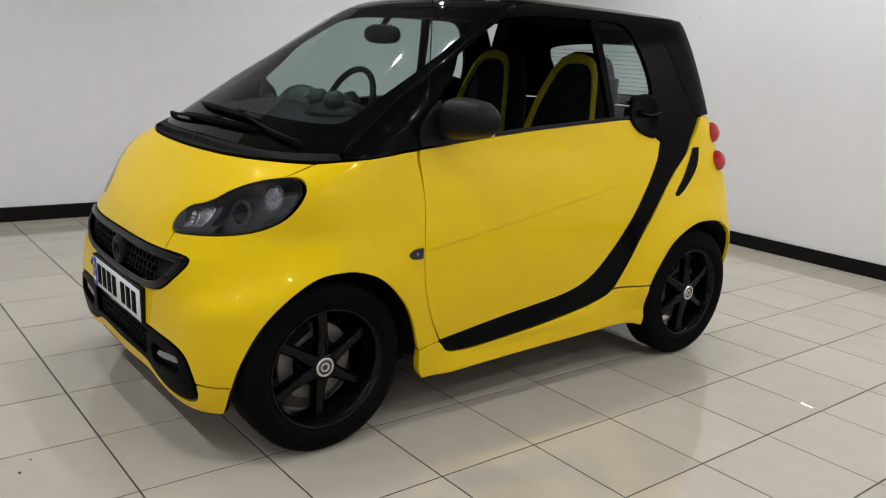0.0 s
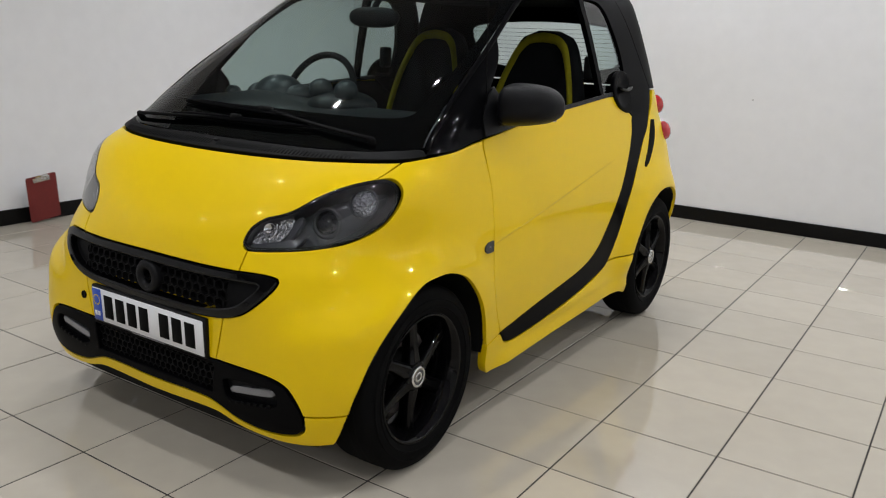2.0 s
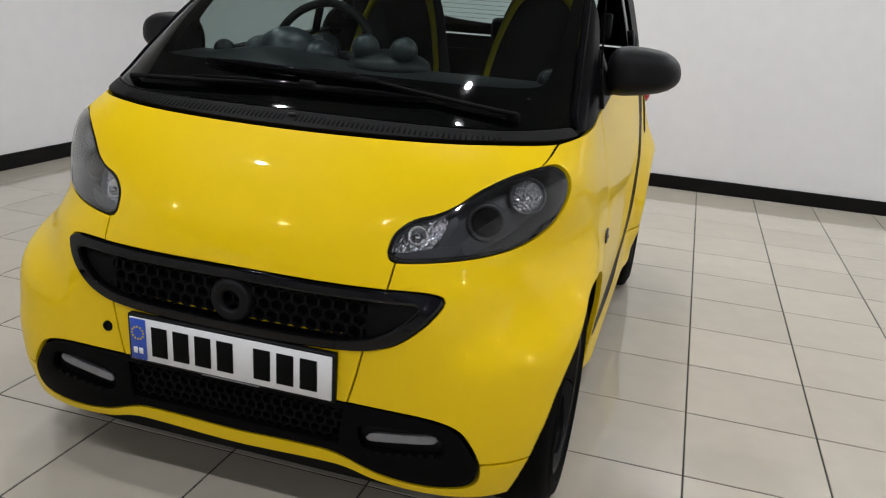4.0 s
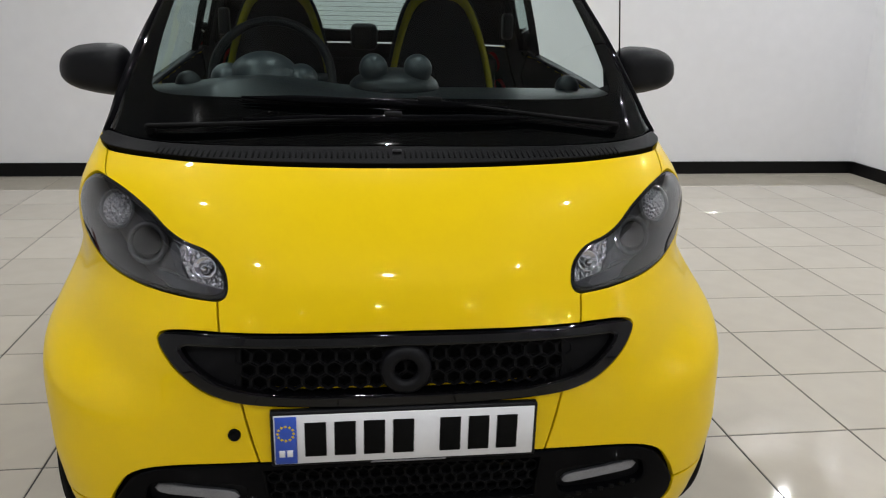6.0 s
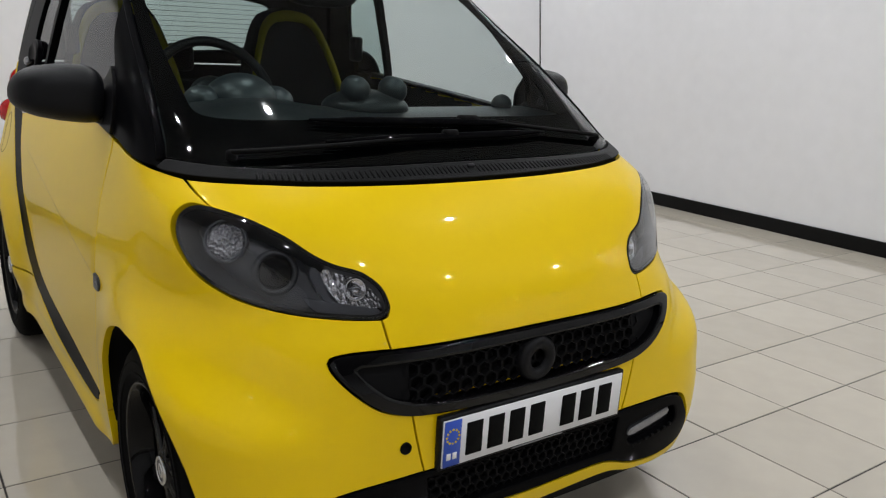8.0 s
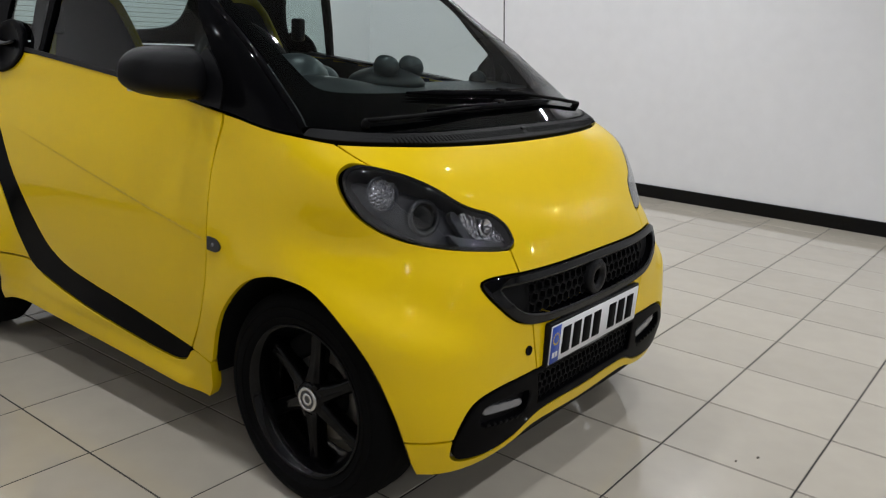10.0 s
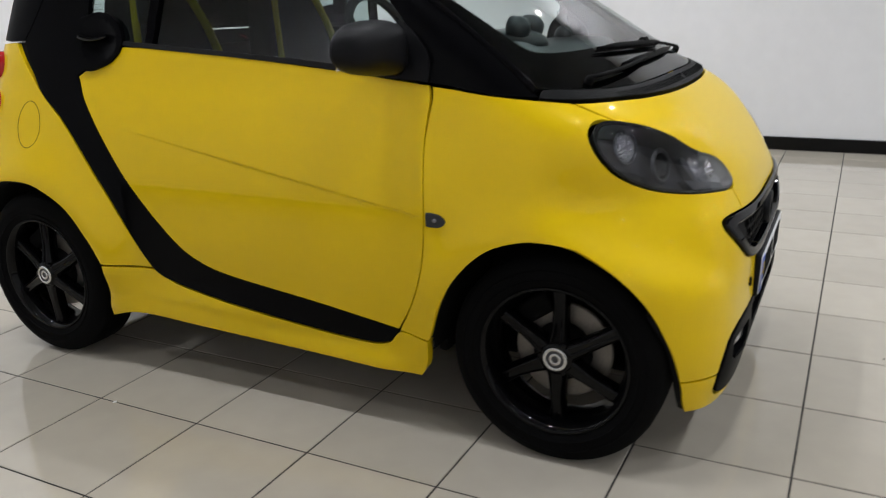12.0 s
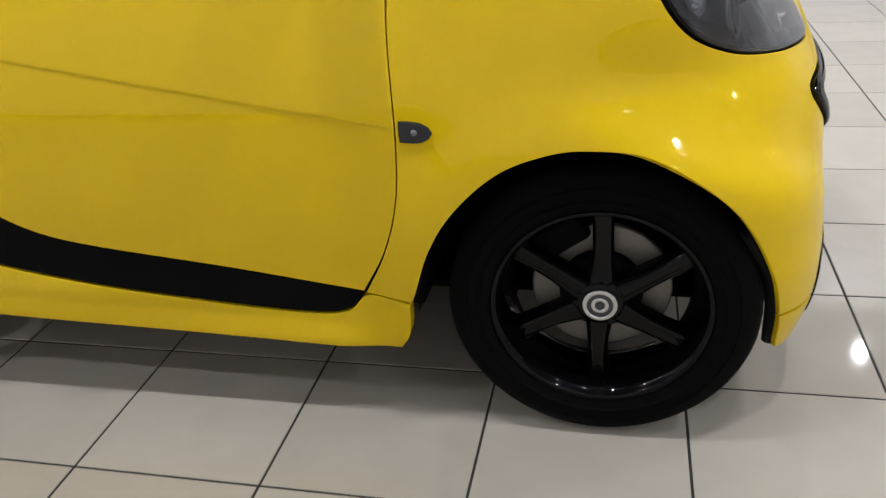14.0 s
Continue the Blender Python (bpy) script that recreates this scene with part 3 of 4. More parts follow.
part("door_window", sheet("door_window", outline(WINDOW), flip=True, off=-.012, depth=.001, gap=-.008), GLASS, car, "raised clear door window", smooth=False)
panel("quarter_window", outline(QUARTER), GLASS, car, both=True, off=-.008, depth=.001, gap=-.006)
panel("window_seal", outline([("S", .40, .982), ("s", .8, 1.024), ("S", 1.45, 1.074), ("S", 1.45, 1.086), ("s", .8, 1.036), ("S", .40, .996)]), BLACK_PLASTIC, car, both=True, off=.004, gap=.0, depth=.02)

# scuttle panel under the windscreen, with dark strips laid on for the shade in its louvre slots, and its washer jet
cowl = panel("scuttle_panel", outline(back([(k, v, z + .0025) for k, v, z in COWL_EDGE]) + [("f", .63, .933), ("s", .06, .940), ("U", .652, .946), ("u", .62, .958), ("u", .40, .948), ("u", 0, .948)], True), SCUTTLE, car, off=.006, depth=.03)[0]
for k in range(82):
    u = -.43 + k * .0106
    if abs(u) < .014:
        continue
    b = box((-.0024, -.0125, -.002), (.0024, .0125, .0007), .0003, 1)
    part("slot_shade", b, DARK, cowl, m=seat_on("u", u, .933, .006))
part("washer_jet", box((-.010, -.005, -.003), (.010, .005, .005), .002), BLACK_PLASTIC, cowl, m=seat_on("u", 0, .937, .006))

# inner lining behind the panels, open at wheels, grille and windows
nu, nz = 260, 100
us, zs = np.linspace(-U_C, U_C, nu), np.linspace(.15, 1.092, nz)
UU, ZZ = np.meshgrid(us, zs)
P = skin(UU, ZZ) - skin_normal(UU, ZZ) * .016
keep = np.minimum(np.hypot(P[..., 1], P[..., 2] - .285), np.hypot(P[..., 1] - 1.873, P[..., 2] - .29)) > .335
keep &= ~((np.abs(UU) < .39) & (ZZ > .488) & (ZZ < .645))
keep &= ~((np.abs(UU) < .48) & (ZZ > .19) & (ZZ < .375))
keep &= ~((np.abs(UU) > .26) & (np.abs(UU) < .66) & (ZZ > .67) & (ZZ < .90))
keep &= ~((np.abs(UU) < .7) & (ZZ > .93))
keep &= ~((ZZ < .32) & (P[..., 1] > .1) & (P[..., 1] < .42))
keep &= ~((ZZ < .23) & (P[..., 1] > .3) & (P[..., 1] < 1.6))
keep &= ZZ < np.interp(P[..., 1], (.34, .7, 1.2, 1.5, 1.72, 1.8), (.968, 1.012, 1.06, 1.072, 1.075, 1.092))
faces = [(i * nu + j, i * nu + j + 1, (i + 1) * nu + j + 1, (i + 1) * nu + j) for i in range(nz - 1) for j in range(nu - 1)
         if keep[i, j] and keep[i, j + 1] and keep[i + 1, j] and keep[i + 1, j + 1]]
me = bpy.data.meshes.new("inner_lining")
me.from_pydata(P.reshape(-1, 3).tolist(), [], faces)
part("inner_lining", me, LINER, car)
part("floor_pan", box((-.56, .44, .185), (.56, 2.15, .225), .02), LINER, car)
# unseen tray, added to block light and darken the floor under the nose
part("shade_under_tray", box((-.50, -.34, .185), (.50, .47, .205), .008), LINER, car)
part("bulkhead", box((-.60, .36, .2), (.60, .39, .93), .01), LINER, car)
# near-black board stands in for the unlit depth behind the nose openings
part("nose_shade_backing", box((-.36, -.33, .15), (.36, -.31, .70), .01), DARK, car)
for wy in (0.0, 1.873):
    for sx in (-1, 1):
        arc = [(wy + (.343 if wy < 1 else .352) * math.cos(a), .288 + (.343 if wy < 1 else .352) * math.sin(a)) for a in np.linspace(-.08, math.pi + .05, 36)]
        edge = [abs(float(skin(u_of("s", y, max(z, .14)), max(z, .14))[0])) - .014 for y, z in arc]
        bm = bmesh.new()
        rows = [[bm.verts.new((sx * (.36 + (e - .36) * t), y, z)) for (y, z), e in zip(arc, edge)] for t in (0, .5, 1)]
        for a, b in zip(rows, rows[1:]):
            for j in range(len(arc) - 1):
                bm.faces.new((a[j], a[j + 1], b[j + 1], b[j]))
        bm.faces.new(rows[0])
        part("wheel_arch_liner", bm, LINER, car)

# black liner edge that stands behind the bumper's foot
for sx in (-1, 1):
    foot = [Vector((sx * abs(float(skin(u_of("s", y, z), z)[0])) - sx * .022, y + .004, z)) for y, z in ((-.316, .185), (-.312, .22), (-.306, .28), (-.288, .365), (-.24, .45))]
    part("liner_edge", tube(foot, .013, 10, flat=.6), LINER, car)

# ---- grille, lower intake and number plate ----
def honeycomb(poly, pitch, off, wall=.0022, depth=.014):
    """Six-sided cells inside an outline, as thin standing walls."""
    bm = bmesh.new()
    lo, hi = poly.min(0), poly.max(0)
    r = pitch / math.sqrt(3)
    row = 0
    z = lo[1]
    while z < hi[1] + pitch:
        u = lo[0] + (pitch / 2 if row % 2 else 0)
        while u < hi[0] + pitch:
            ang = [math.pi / 6 + k * math.pi / 3 for k in range(6)]
            ring = np.array([(u + r * .8 * math.cos(a), z + r * math.sin(a)) for a in ang])
            if inside(np.array([[u, z]]), poly)[0]:
                inner = np.array([(u + (r * .8 - wall) * math.cos(a), z + (r - wall) * math.sin(a)) for a in ang])
                A, B = skin_at(ring, off), skin_at(inner, off)
                C = skin_at(inner, off - depth)
                va, vb, vc = ([bm.verts.new(p) for p in q] for q in (A, B, C))
                for j in range(6):
                    k = (j + 1) % 6
                    bm.faces.new((va[j], va[k], vb[k], vb[j]))
                    bm.faces.new((vb[j], vb[k], vc[k], vc[j]))
            u += pitch * .8
        z += r * 1.5
        row += 1
    return bm


MESH_BLACK = material("black_mesh_plastic", (.0045, .0045, .005), .5, scale=300, vary=.2, spec=.07)
GR = outline(GRILLE_UP + GRILLE_END + GRILLE_LOW, True)
GR_IN = outline([("f", 0, .611), ("f", .25, .611), ("f", .40, .611), ("f", .432, .606), ("f", .405, .571), ("f", .35, .535), ("f", .25, .515), ("f", .1, .510), ("f", 0, .509)], True)
GR_MID = outline([("f", 0, .611), ("F", .335, .611), ("F", .335, .531), ("f", .25, .515), ("f", .1, .510), ("f", 0, .509)], True)
grille = part("grille", sheet("grille", GR, holes=(GR_IN,), off=.010, depth=.035, chamfer=.006, gap=.004), GLOSS_BLACK, car, "gloss black grille frame with a honeycomb mesh", smooth=False)
# near-black sheet puts the shade behind the mesh into colour
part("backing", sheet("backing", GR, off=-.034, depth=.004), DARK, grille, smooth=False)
part("badge_ring", lathe(((.0, .022), (.010, .024), (.013, .034), (.012, .045), (.004, .051), (-.01, .052)), 32, "z"), BLACK_PLASTIC, grille, "plain black round badge ring", m=seat_on("u", 0, .560, -.006))

for sx in (1, -1):
    wing = outline([("F", .325, .611), ("f", .37, .611), ("f", .40, .610), ("f", .432, .606), ("f", .405, .571), ("f", .36, .540), ("F", .325, .524)])
    part("side_blank", sheet("side_blank", wing, flip=sx < 0, off=-.013, depth=.004, gap=-.003), MESH_BLACK, grille, smooth=False)
IN = outline(INTAKE_UP + INTAKE_END + INTAKE_LOW, True)
IN_HOLE = outline([("f", 0, .353), ("F", .283, .353), ("F", .272, .262), ("f", 0, .262)], True)
FOG = outline([("f", .325, .322), ("f", .49, .332), ("f", .515, .310), ("f", .50, .277), ("f", .34, .262), ("f", .318, .29)])
FOG_R = FOG[::-1] * (-1, 1)
part("inner_ledge", sheet("inner_ledge", outline([("f", 0, .514), ("f", .15, .516), ("F", .26, .520), ("F", .26, .514), ("f", .15, .510), ("f", 0, .508)], True), off=-.031, depth=.003), YELLOW, grille, "yellow bumper edge behind the mesh", smooth=False)
part("mesh", honeycomb(GR_MID, .031, -.010, .0028), MESH_BLACK, grille, smooth=False)
RUNNING = material("running_lamp_glass", (.15, .15, .16), .25, scale=300, vary=.2, coat=.5)
intake = part("lower_intake", sheet("lower_intake", IN, holes=(IN_HOLE, FOG, FOG_R), off=.003, depth=.03, chamfer=.004), SATIN_BLACK, car, "satin black lower air intake with running lamps", smooth=False)
part("mesh", honeycomb(IN_HOLE, .025, -.012), MESH_BLACK, intake, smooth=False)
# unlit depth of the intake, given as a near-black sheet
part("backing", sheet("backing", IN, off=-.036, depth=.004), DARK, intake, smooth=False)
for sx in (1, -1):
    part("lamp_recess", sheet("lamp_recess", FOG if sx > 0 else FOG_R, off=-.02, depth=.004, gap=-.003), BLACK_PLASTIC, intake, smooth=False)
    strip = outline([("f", .342, .283), ("f", .344, .297), ("f", .42, .310), ("f", .490, .319), ("f", .488, .305), ("f", .42, .294)])
    part("running_lamp", sheet("running_lamp", strip, flip=sx < 0, off=-.009, depth=.008, gap=0, chamfer=.003), RUNNING, intake, "bright running lamp strip", smooth=False)
    for k in range(7):
        m = seat_on("f", .345 + k * .024, .256 + k * .004, .001, flip=sx < 0)
        part("vent_slot", box((-.006, -.004, -.003), (.006, .004, .0028), .001, 1), DARK, intake, m=m)
part("towing_eye_cover", lathe(((.0, 0), (.0, .0095), (.003, .0105), (.003, .0125), (-.004, .013)), 20, "z"), DARK, car, "small dark towing eye hole", m=seat_on("f", -.335, .433, .001))

plate = part("number_plate", box((-.265, -.006, -.0605), (.265, .012, .0605), .004), BLACK_PLASTIC, car, "white front number plate in a black holder", m=pose(0, -.428, .4265, 2))
part("plate_face", box((-.258, -.0085, -.0535), (.258, -.004, .0535), .001, 1), WHITE_PLASTIC, plate)
part("blue_strip", box((-.256, -.0105, -.0515), (-.214, -.008, .0515), .0005, 1), BLUE, plate)
for k in range(12):
    a = k * math.pi / 6
    part("star", box((-.0022, -.0008, -.0022), (.0022, .0006, .0022), .0004, 1), YELLOW, plate, m=pose(-.235 + .0155 * math.cos(a), -.0108, .016 + .0155 * math.sin(a), 0, 45, 0))
for bx in (-.243, -.228):
    part("bar", box((bx - .0055, -.0115, -.036), (bx + .0055, -.0102, -.021), .0004, 1), WHITE_PLASTIC, plate)
for k in range(7):
    bx = -.178 + k * .0575 + (.036 if k > 3 else 0)
    part("bar", box((bx - .021, -.0105, -.0375), (bx + .021, -.008, .0375), .0008, 1), DARK, plate, "plain dark bar")
part("bar", box((-.07, -.0078, -.0594), (.08, -.0055, -.0556), .0004, 1), RUNNING, plate)

# ---- head lamps, tail lamps, side repeaters ----
HEAD = outline([("f", .348, .7035)] + LAMP_UP + LAMP_TIP + LAMP_LOW)
HOUSING = material("lamp_housing", (.018, .020, .026), .3, scale=90, vary=.15, coat=.3)
DARK_HOUSING = material("dark_lamp_housing", (.011, .012, .015), .4, scale=90, vary=.1)
INDICATOR = outline([("f", .352, .716), ("f", .349, .742), ("f", .366, .770), ("f", .402, .785), ("f", .446, .788), ("f", .450, .762), ("f", .436, .735), ("f", .420, .718)])
SHELF = outline([("F", .345, .698), ("f", .36, .712), ("f", .42, .722), ("F", .50, .735), ("f", .48, .71), ("f", .42, .695)])
for flip in (False, True):
    lamp = part("head_lamp", sheet("head_lamp", HEAD, flip=flip, off=-.062, depth=.004, gap=-.004), HOUSING, car, "smoked head lamp under a clear lens", smooth=False)
    wall = offset(HEAD, .002)
    part("rim", sheet("rim", wall, holes=(offset(HEAD, -.003),), flip=flip, off=-.0036, depth=.060, gap=0), DARK_HOUSING, lamp, smooth=False)
    part("seal", sheet("seal", wall, holes=(offset(HEAD, -.0045),), flip=flip, off=.0, depth=.002, gap=0, chamfer=.0006), DARK, lamp, "thin black lens seal", smooth=False)
    part("lens", sheet("lens", HEAD, flip=flip, off=.003, depth=.002, gap=.002, chamfer=.0045), LENS, lamp, "clear glossy lens", smooth=False)
    m = facing_ahead("f", .617, .838, -.046, flip)
    part("outer_reflector", lathe(((.006, .044), (.011, .041), (.010, .038), (.0, .036)), 28, "z"), HOUSING, lamp, m=m)
    part("facets", lathe(((.002, .037), (.010, .030), (.013, .016), (.014, 0)), 28, "z"), CUT_GLASS, lamp, "bright crystal-cut reflector", m=m)
    m = facing_ahead("f", .540, .781, -.046, flip)
    part("main_projector", lathe(((.0, .046), (.005, .043), (.007, .038), (.004, .035), (.0, .034)), 32, "z"), DARK_HOUSING, lamp, m=m)
    part("projector_lens", lathe(((.002, .034), (.006, .030), (.009, .018), (.010, 0)), 28, "z"), GLOSS_BLACK, lamp, "dark glossy projector lens", m=m)
    part("indicator_reflector", sheet("indicator_reflector", INDICATOR, flip=flip, off=-.026, depth=.006, gap=0, step=.006, lift=lambda q: .0035 * np.abs(np.sin(q[:, 0] * 260 + 60 * q[:, 1])) - .008 * np.cos((q[:, 1] - .752) * 34)), CRYSTAL, lamp, "bright faceted indicator reflector", smooth=False)
    part("bulb_holder", lathe(((.0, .024), (.003, .023), (.001, .019), (-.006, .010), (-.007, 0)), 24, "z"), CHROME, lamp, "bright round bulb holder", m=facing_ahead("f", .395, .750, -.022, flip))
    part("bulb", lathe(((.0, .009), (.008, .008), (.013, .004), (.014, 0)), 20, "z"), CHROME, lamp, m=seat_on("f", .395, .746, -.024, flip))
    part("shelf", sheet("shelf", SHELF, flip=flip, off=-.024, depth=.024, chamfer=.003), HOUSING, lamp, smooth=False)
    part("bridge", sheet("bridge", outline([("f", .44, .70), ("f", .462, .735), ("f", .475, .775), ("f", .468, .795), ("f", .455, .785), ("f", .448, .74), ("f", .43, .71)]), flip=flip, off=-.030, depth=.02, chamfer=.004), HOUSING, lamp, smooth=False)
    for z in (1.008, .885):
        m = seat_on("s", 2.06, z, -.006, flip)
        part("tail_lamp", lathe(((-.03, .05), (.0, .05), (.022, .043), (.036, .026), (.042, 0)), 32, "z"), RED_LENS, car, "round red tail lamp", m=m)
rep = panel("side_repeater", outline([("S", .336, .620), ("S", .336, .652), ("s", .30, .648), ("s", .284, .634), ("s", .30, .621)]), DARK_HOUSING, car, "small smoked side repeater", both=True, off=.006, chamfer=.003, gap=0)
for ob, flip in zip(rep, (False, True)):
    part("bulb", lathe(((-.002, .006), (.001, .005), (.002, 0)), 16, "z"), RUNNING, ob, m=seat_on("s", .311, .636, .007, flip))

# air slot and filler flap in the rear wings
panel("air_slot", outline([("s", 1.700, .755), ("s", 1.782, .850), ("S", 1.848, .948), ("S", 1.894, .948), ("s", 1.866, .868), ("s", 1.79, .792), ("s", 1.718, .748)]), DARK, car, off=.0025, gap=0, depth=.001)
angle = np.linspace(0, 2 * math.pi, 60, endpoint=False)
flap = np.stack([-(U_A + 1.868 - .28) + .063 * np.cos(angle), .820 + .076 * np.sin(angle)], 1)
part("filler_flap", sheet("filler_flap", flap, holes=(offset(flap, -.0010),), off=.0008, gap=0, depth=.001, chamfer=.0005), DARK, car, "round gap of the filler flap", smooth=False)
# ---- wheels ----
def wheel(x, y, r, w, face, steer=0.0):
    """A black six-spoke wheel; its outer side looks towards +x."""
    base = empty("wheel", "black six-spoke alloy wheel with a low tyre", m=pose(x, y, r, 0, 0, steer), parent=car)
    h = w / 2
    prof = [(-h + .012, .196), (-h, .215), (-h - .004, r - .045), (-h + .010, r - .012), (-h + .024, r - .002), (-.012, r), (.012, r), (h - .024, r - .002), (h - .010, r - .012), (h + .004, r - .045), (h, .215), (h - .012, .196)]
    part("tyre", lathe(prof, 72, "x"), RUBBER, base)
    for k, px in enumerate((-.045, -.016, .016, .045)):
        part("tread_groove", lathe(((px - .003, r + .0005), (px + .003, r + .0005)), 48, "x"), DARK, base)
    for rr in (.222, .246):
        part("sidewall_rib", lathe(((h + .001, rr - .003), (h + .0045, rr - .001), (h + .0045, rr + .001), (h + .001, rr + .003)), 64, "x"), RUBBER, base)
    part("rim", lathe(((-h + .012, .198), (-h + .03, .185), (-.02, .168), (.02, .172), (h - .03, .184), (h - .008, .192), (h - .004, .199), (h - .008, .2025), (h - .014, .198)), 72, "x"), WHEEL_BLACK, base, "gloss black alloy rim")
    for k in range(6):
        a = k * math.pi / 3
        bm = bmesh.new()
        rows = []
        for t in np.linspace(0, 1, 9):
            rad = .028 + (.194 - .028) * t
            hw = .027 - .010 * math.sin(t * math.pi * .75) + .004 * t * t
            xf = face - .006 - .012 * math.sin(t * math.pi) * .6 - .018 * t * t
            sweep = .003 * math.sin(t * math.pi)
            ring = []
            for q, dx in ((-1, -.040), (-1, -.010), (-.62, -.0015), (-.28, .0), (.0, -.004), (.28, .0), (.62, -.0015), (1, -.010), (1, -.040)):
                ring.append(bm.verts.new((xf + dx, q * hw + sweep, rad)))
            rows.append(ring)
        for p, q in zip(rows, rows[1:]):
            for j in range(8):
                bm.faces.new((p[j], p[j + 1], q[j + 1], q[j]))
        bmesh.ops.recalc_face_normals(bm, faces=bm.faces[:])
        part("spoke", bm, WHEEL_BLACK, base, m=pose(0, 0, 0, math.degrees(a)))
    part("hub", lathe(((face - .05, .05), (face - .02, .05), (face - .008, .043), (face - .004, .034), (face - .004, 0)), 36, "x"), WHEEL_BLACK, base)
    for k in range(3):
        a = math.radians(60 + 120 * k)
        part("wheel_bolt", lathe(((face - .02, .0085), (face - .007, .0085), (face - .006, .006), (face - .006, 0)), 10, "x"), WHEEL_BLACK, base, m=pose(0, .042 * math.cos(a), .042 * math.sin(a)))
    part("hub_cap", lathe(((face - .004, .0335), (face, .033), (face + .0015, .030), (face + .0015, .025), (face, .024)), 36, "x"), SILVER, base, "silver hub cap with plain rings")
    part("cap_centre", lathe(((face - .001, .0245), (face - .0005, .0)), 32, "x"), HOUSING, base)
    part("cap_ring", lathe(((face - .0006, .0165), (face + .001, .0155), (face + .001, .010), (face - .0006, .009)), 32, "x"), SILVER, base)
    part("brake_disc", lathe(((face - .085, .132), (face - .073, .132), (face - .072, .128), (face - .072, .078), (face - .073, .075)), 60, "x"), STEEL, base, "worn grey brake disc")
    part("disc_hat", lathe(((face - .075, .08), (face - .055, .078), (face - .05, .07), (face - .05, 0)), 40, "x"), DARK, base)
    part("caliper", box((face - .10, -.05, -.03), (face - .052, .05, .03), .012), DARK, base, m=pose(0, -.075, .11, 35))
    return base


for sx in (1, -1):
    for x, y, r, w, face in ((.640, 0.0, .285, .174, .062), (.671, 1.873, .292, .165, .08)):
        wb = wheel(x * sx, y, r, w, face)
        if sx < 0:
            wb.rotation_euler = (0, 0, math.pi)

# ---- door mirrors, handles, wipers, aerial ----
for sx, door in ((1, doors[0]), (-1, doors[1])):
    bm = bmesh.new()
    nu, nv = 32, 24
    grid = []
    for i in range(nu):
        a = 2 * math.pi * i / nu
        row = []
        for j in range(nv + 1):
            b = math.pi * .5 * j / nv
            ca, sa, cb, sb = math.cos(a), math.sin(a), math.cos(b), math.sin(b)
            e = .5
            X = .101 * math.copysign(abs(ca) ** e, ca) * cb ** .55
            Z = (.072 if sa > 0 else .060) * math.copysign(abs(sa) ** (.72 if sa > 0 else .5), sa) * cb ** .55
            Y = -.085 * sb ** .9
            Z *= 1 - .22 * (X / .098 if X > 0 else 0) ** 2
            row.append(bm.verts.new((X * sx, Y + .06 + .025 * (X / .098), Z + .012 * (X / .098) * (1 if sa < 0 else -.4))))
        grid.append(row)
    for i in range(nu):
        p, q = grid[i], grid[(i + 1) % nu]
        for j in range(nv):
            bm.faces.new((p[j], q[j], q[j + 1], p[j + 1]))
    bm.faces.new([row[0] for row in grid])
    bmesh.ops.remove_doubles(bm, verts=bm.verts[:], dist=1e-5)
    bmesh.ops.recalc_face_normals(bm, faces=bm.faces[:])
    shell = part("door_mirror", bm, BLACK_PLASTIC, car, "matt black plastic door mirror", m=pose(.772 * sx, .435 if sx > 0 else .425, 1.074 if sx > 0 else 1.061))
    part("mirror_glass", box((-.075, .0, -.045), (.075, .004, .048), .003), CHROME, shell, m=pose(0, .068, 0, 0, 0, 14 * sx))
    part("mirror_arm", tube(((-.055 * sx, .03, -.035), (-.09 * sx, .02, -.05), (-.13 * sx, .0, -.058)), .026, 14, flat=.7), BLACK_PLASTIC, shell)
panel("mirror_base", outline([("S", .35, .980), ("s", .36, 1.06), ("S", .44, 1.13), ("s", .50, 1.07), ("S", .53, .998)]), BLACK_PLASTIC, car, both=True, off=.008, gap=0, depth=.012)
for flip in (False, True):
    dish = outline([("s", 1.425, 1.083), ("s", 1.452, 1.140), ("s", 1.52, 1.166), ("S", 1.602, 1.152), ("S", 1.592, 1.000), ("s", 1.55, 1.000), ("s", 1.465, 1.030)])
    cu = u_of("s", 1.525, 1.09)
    grip = part("door_handle", sheet("door_handle", dish, flip=flip, off=.013, gap=0, depth=.014, chamfer=.005, step=.01, lift=lambda q: -.011 * np.clip(1.15 - (((q[:, 0] - cu) / .085) ** 2 + ((q[:, 1] - 1.088) / .062) ** 2), 0, 1)), SATIN_BLACK, car, "black door handle set in a round dish", smooth=False)
    bar = [Vector(skin_at([(cu + .088 - .135 * t, 1.100 - .012 * math.sin(t * 3))], .003 + .009 * math.sin(t * math.pi * .8))[0]) for t in np.linspace(0, 1, 10)]
    if flip:
        bar = [Vector((-v.x, v.y, v.z)) for v in bar]
    part("pull", tube(bar, .019, 14, .55, .6), GLOSS_BLACK, grip)


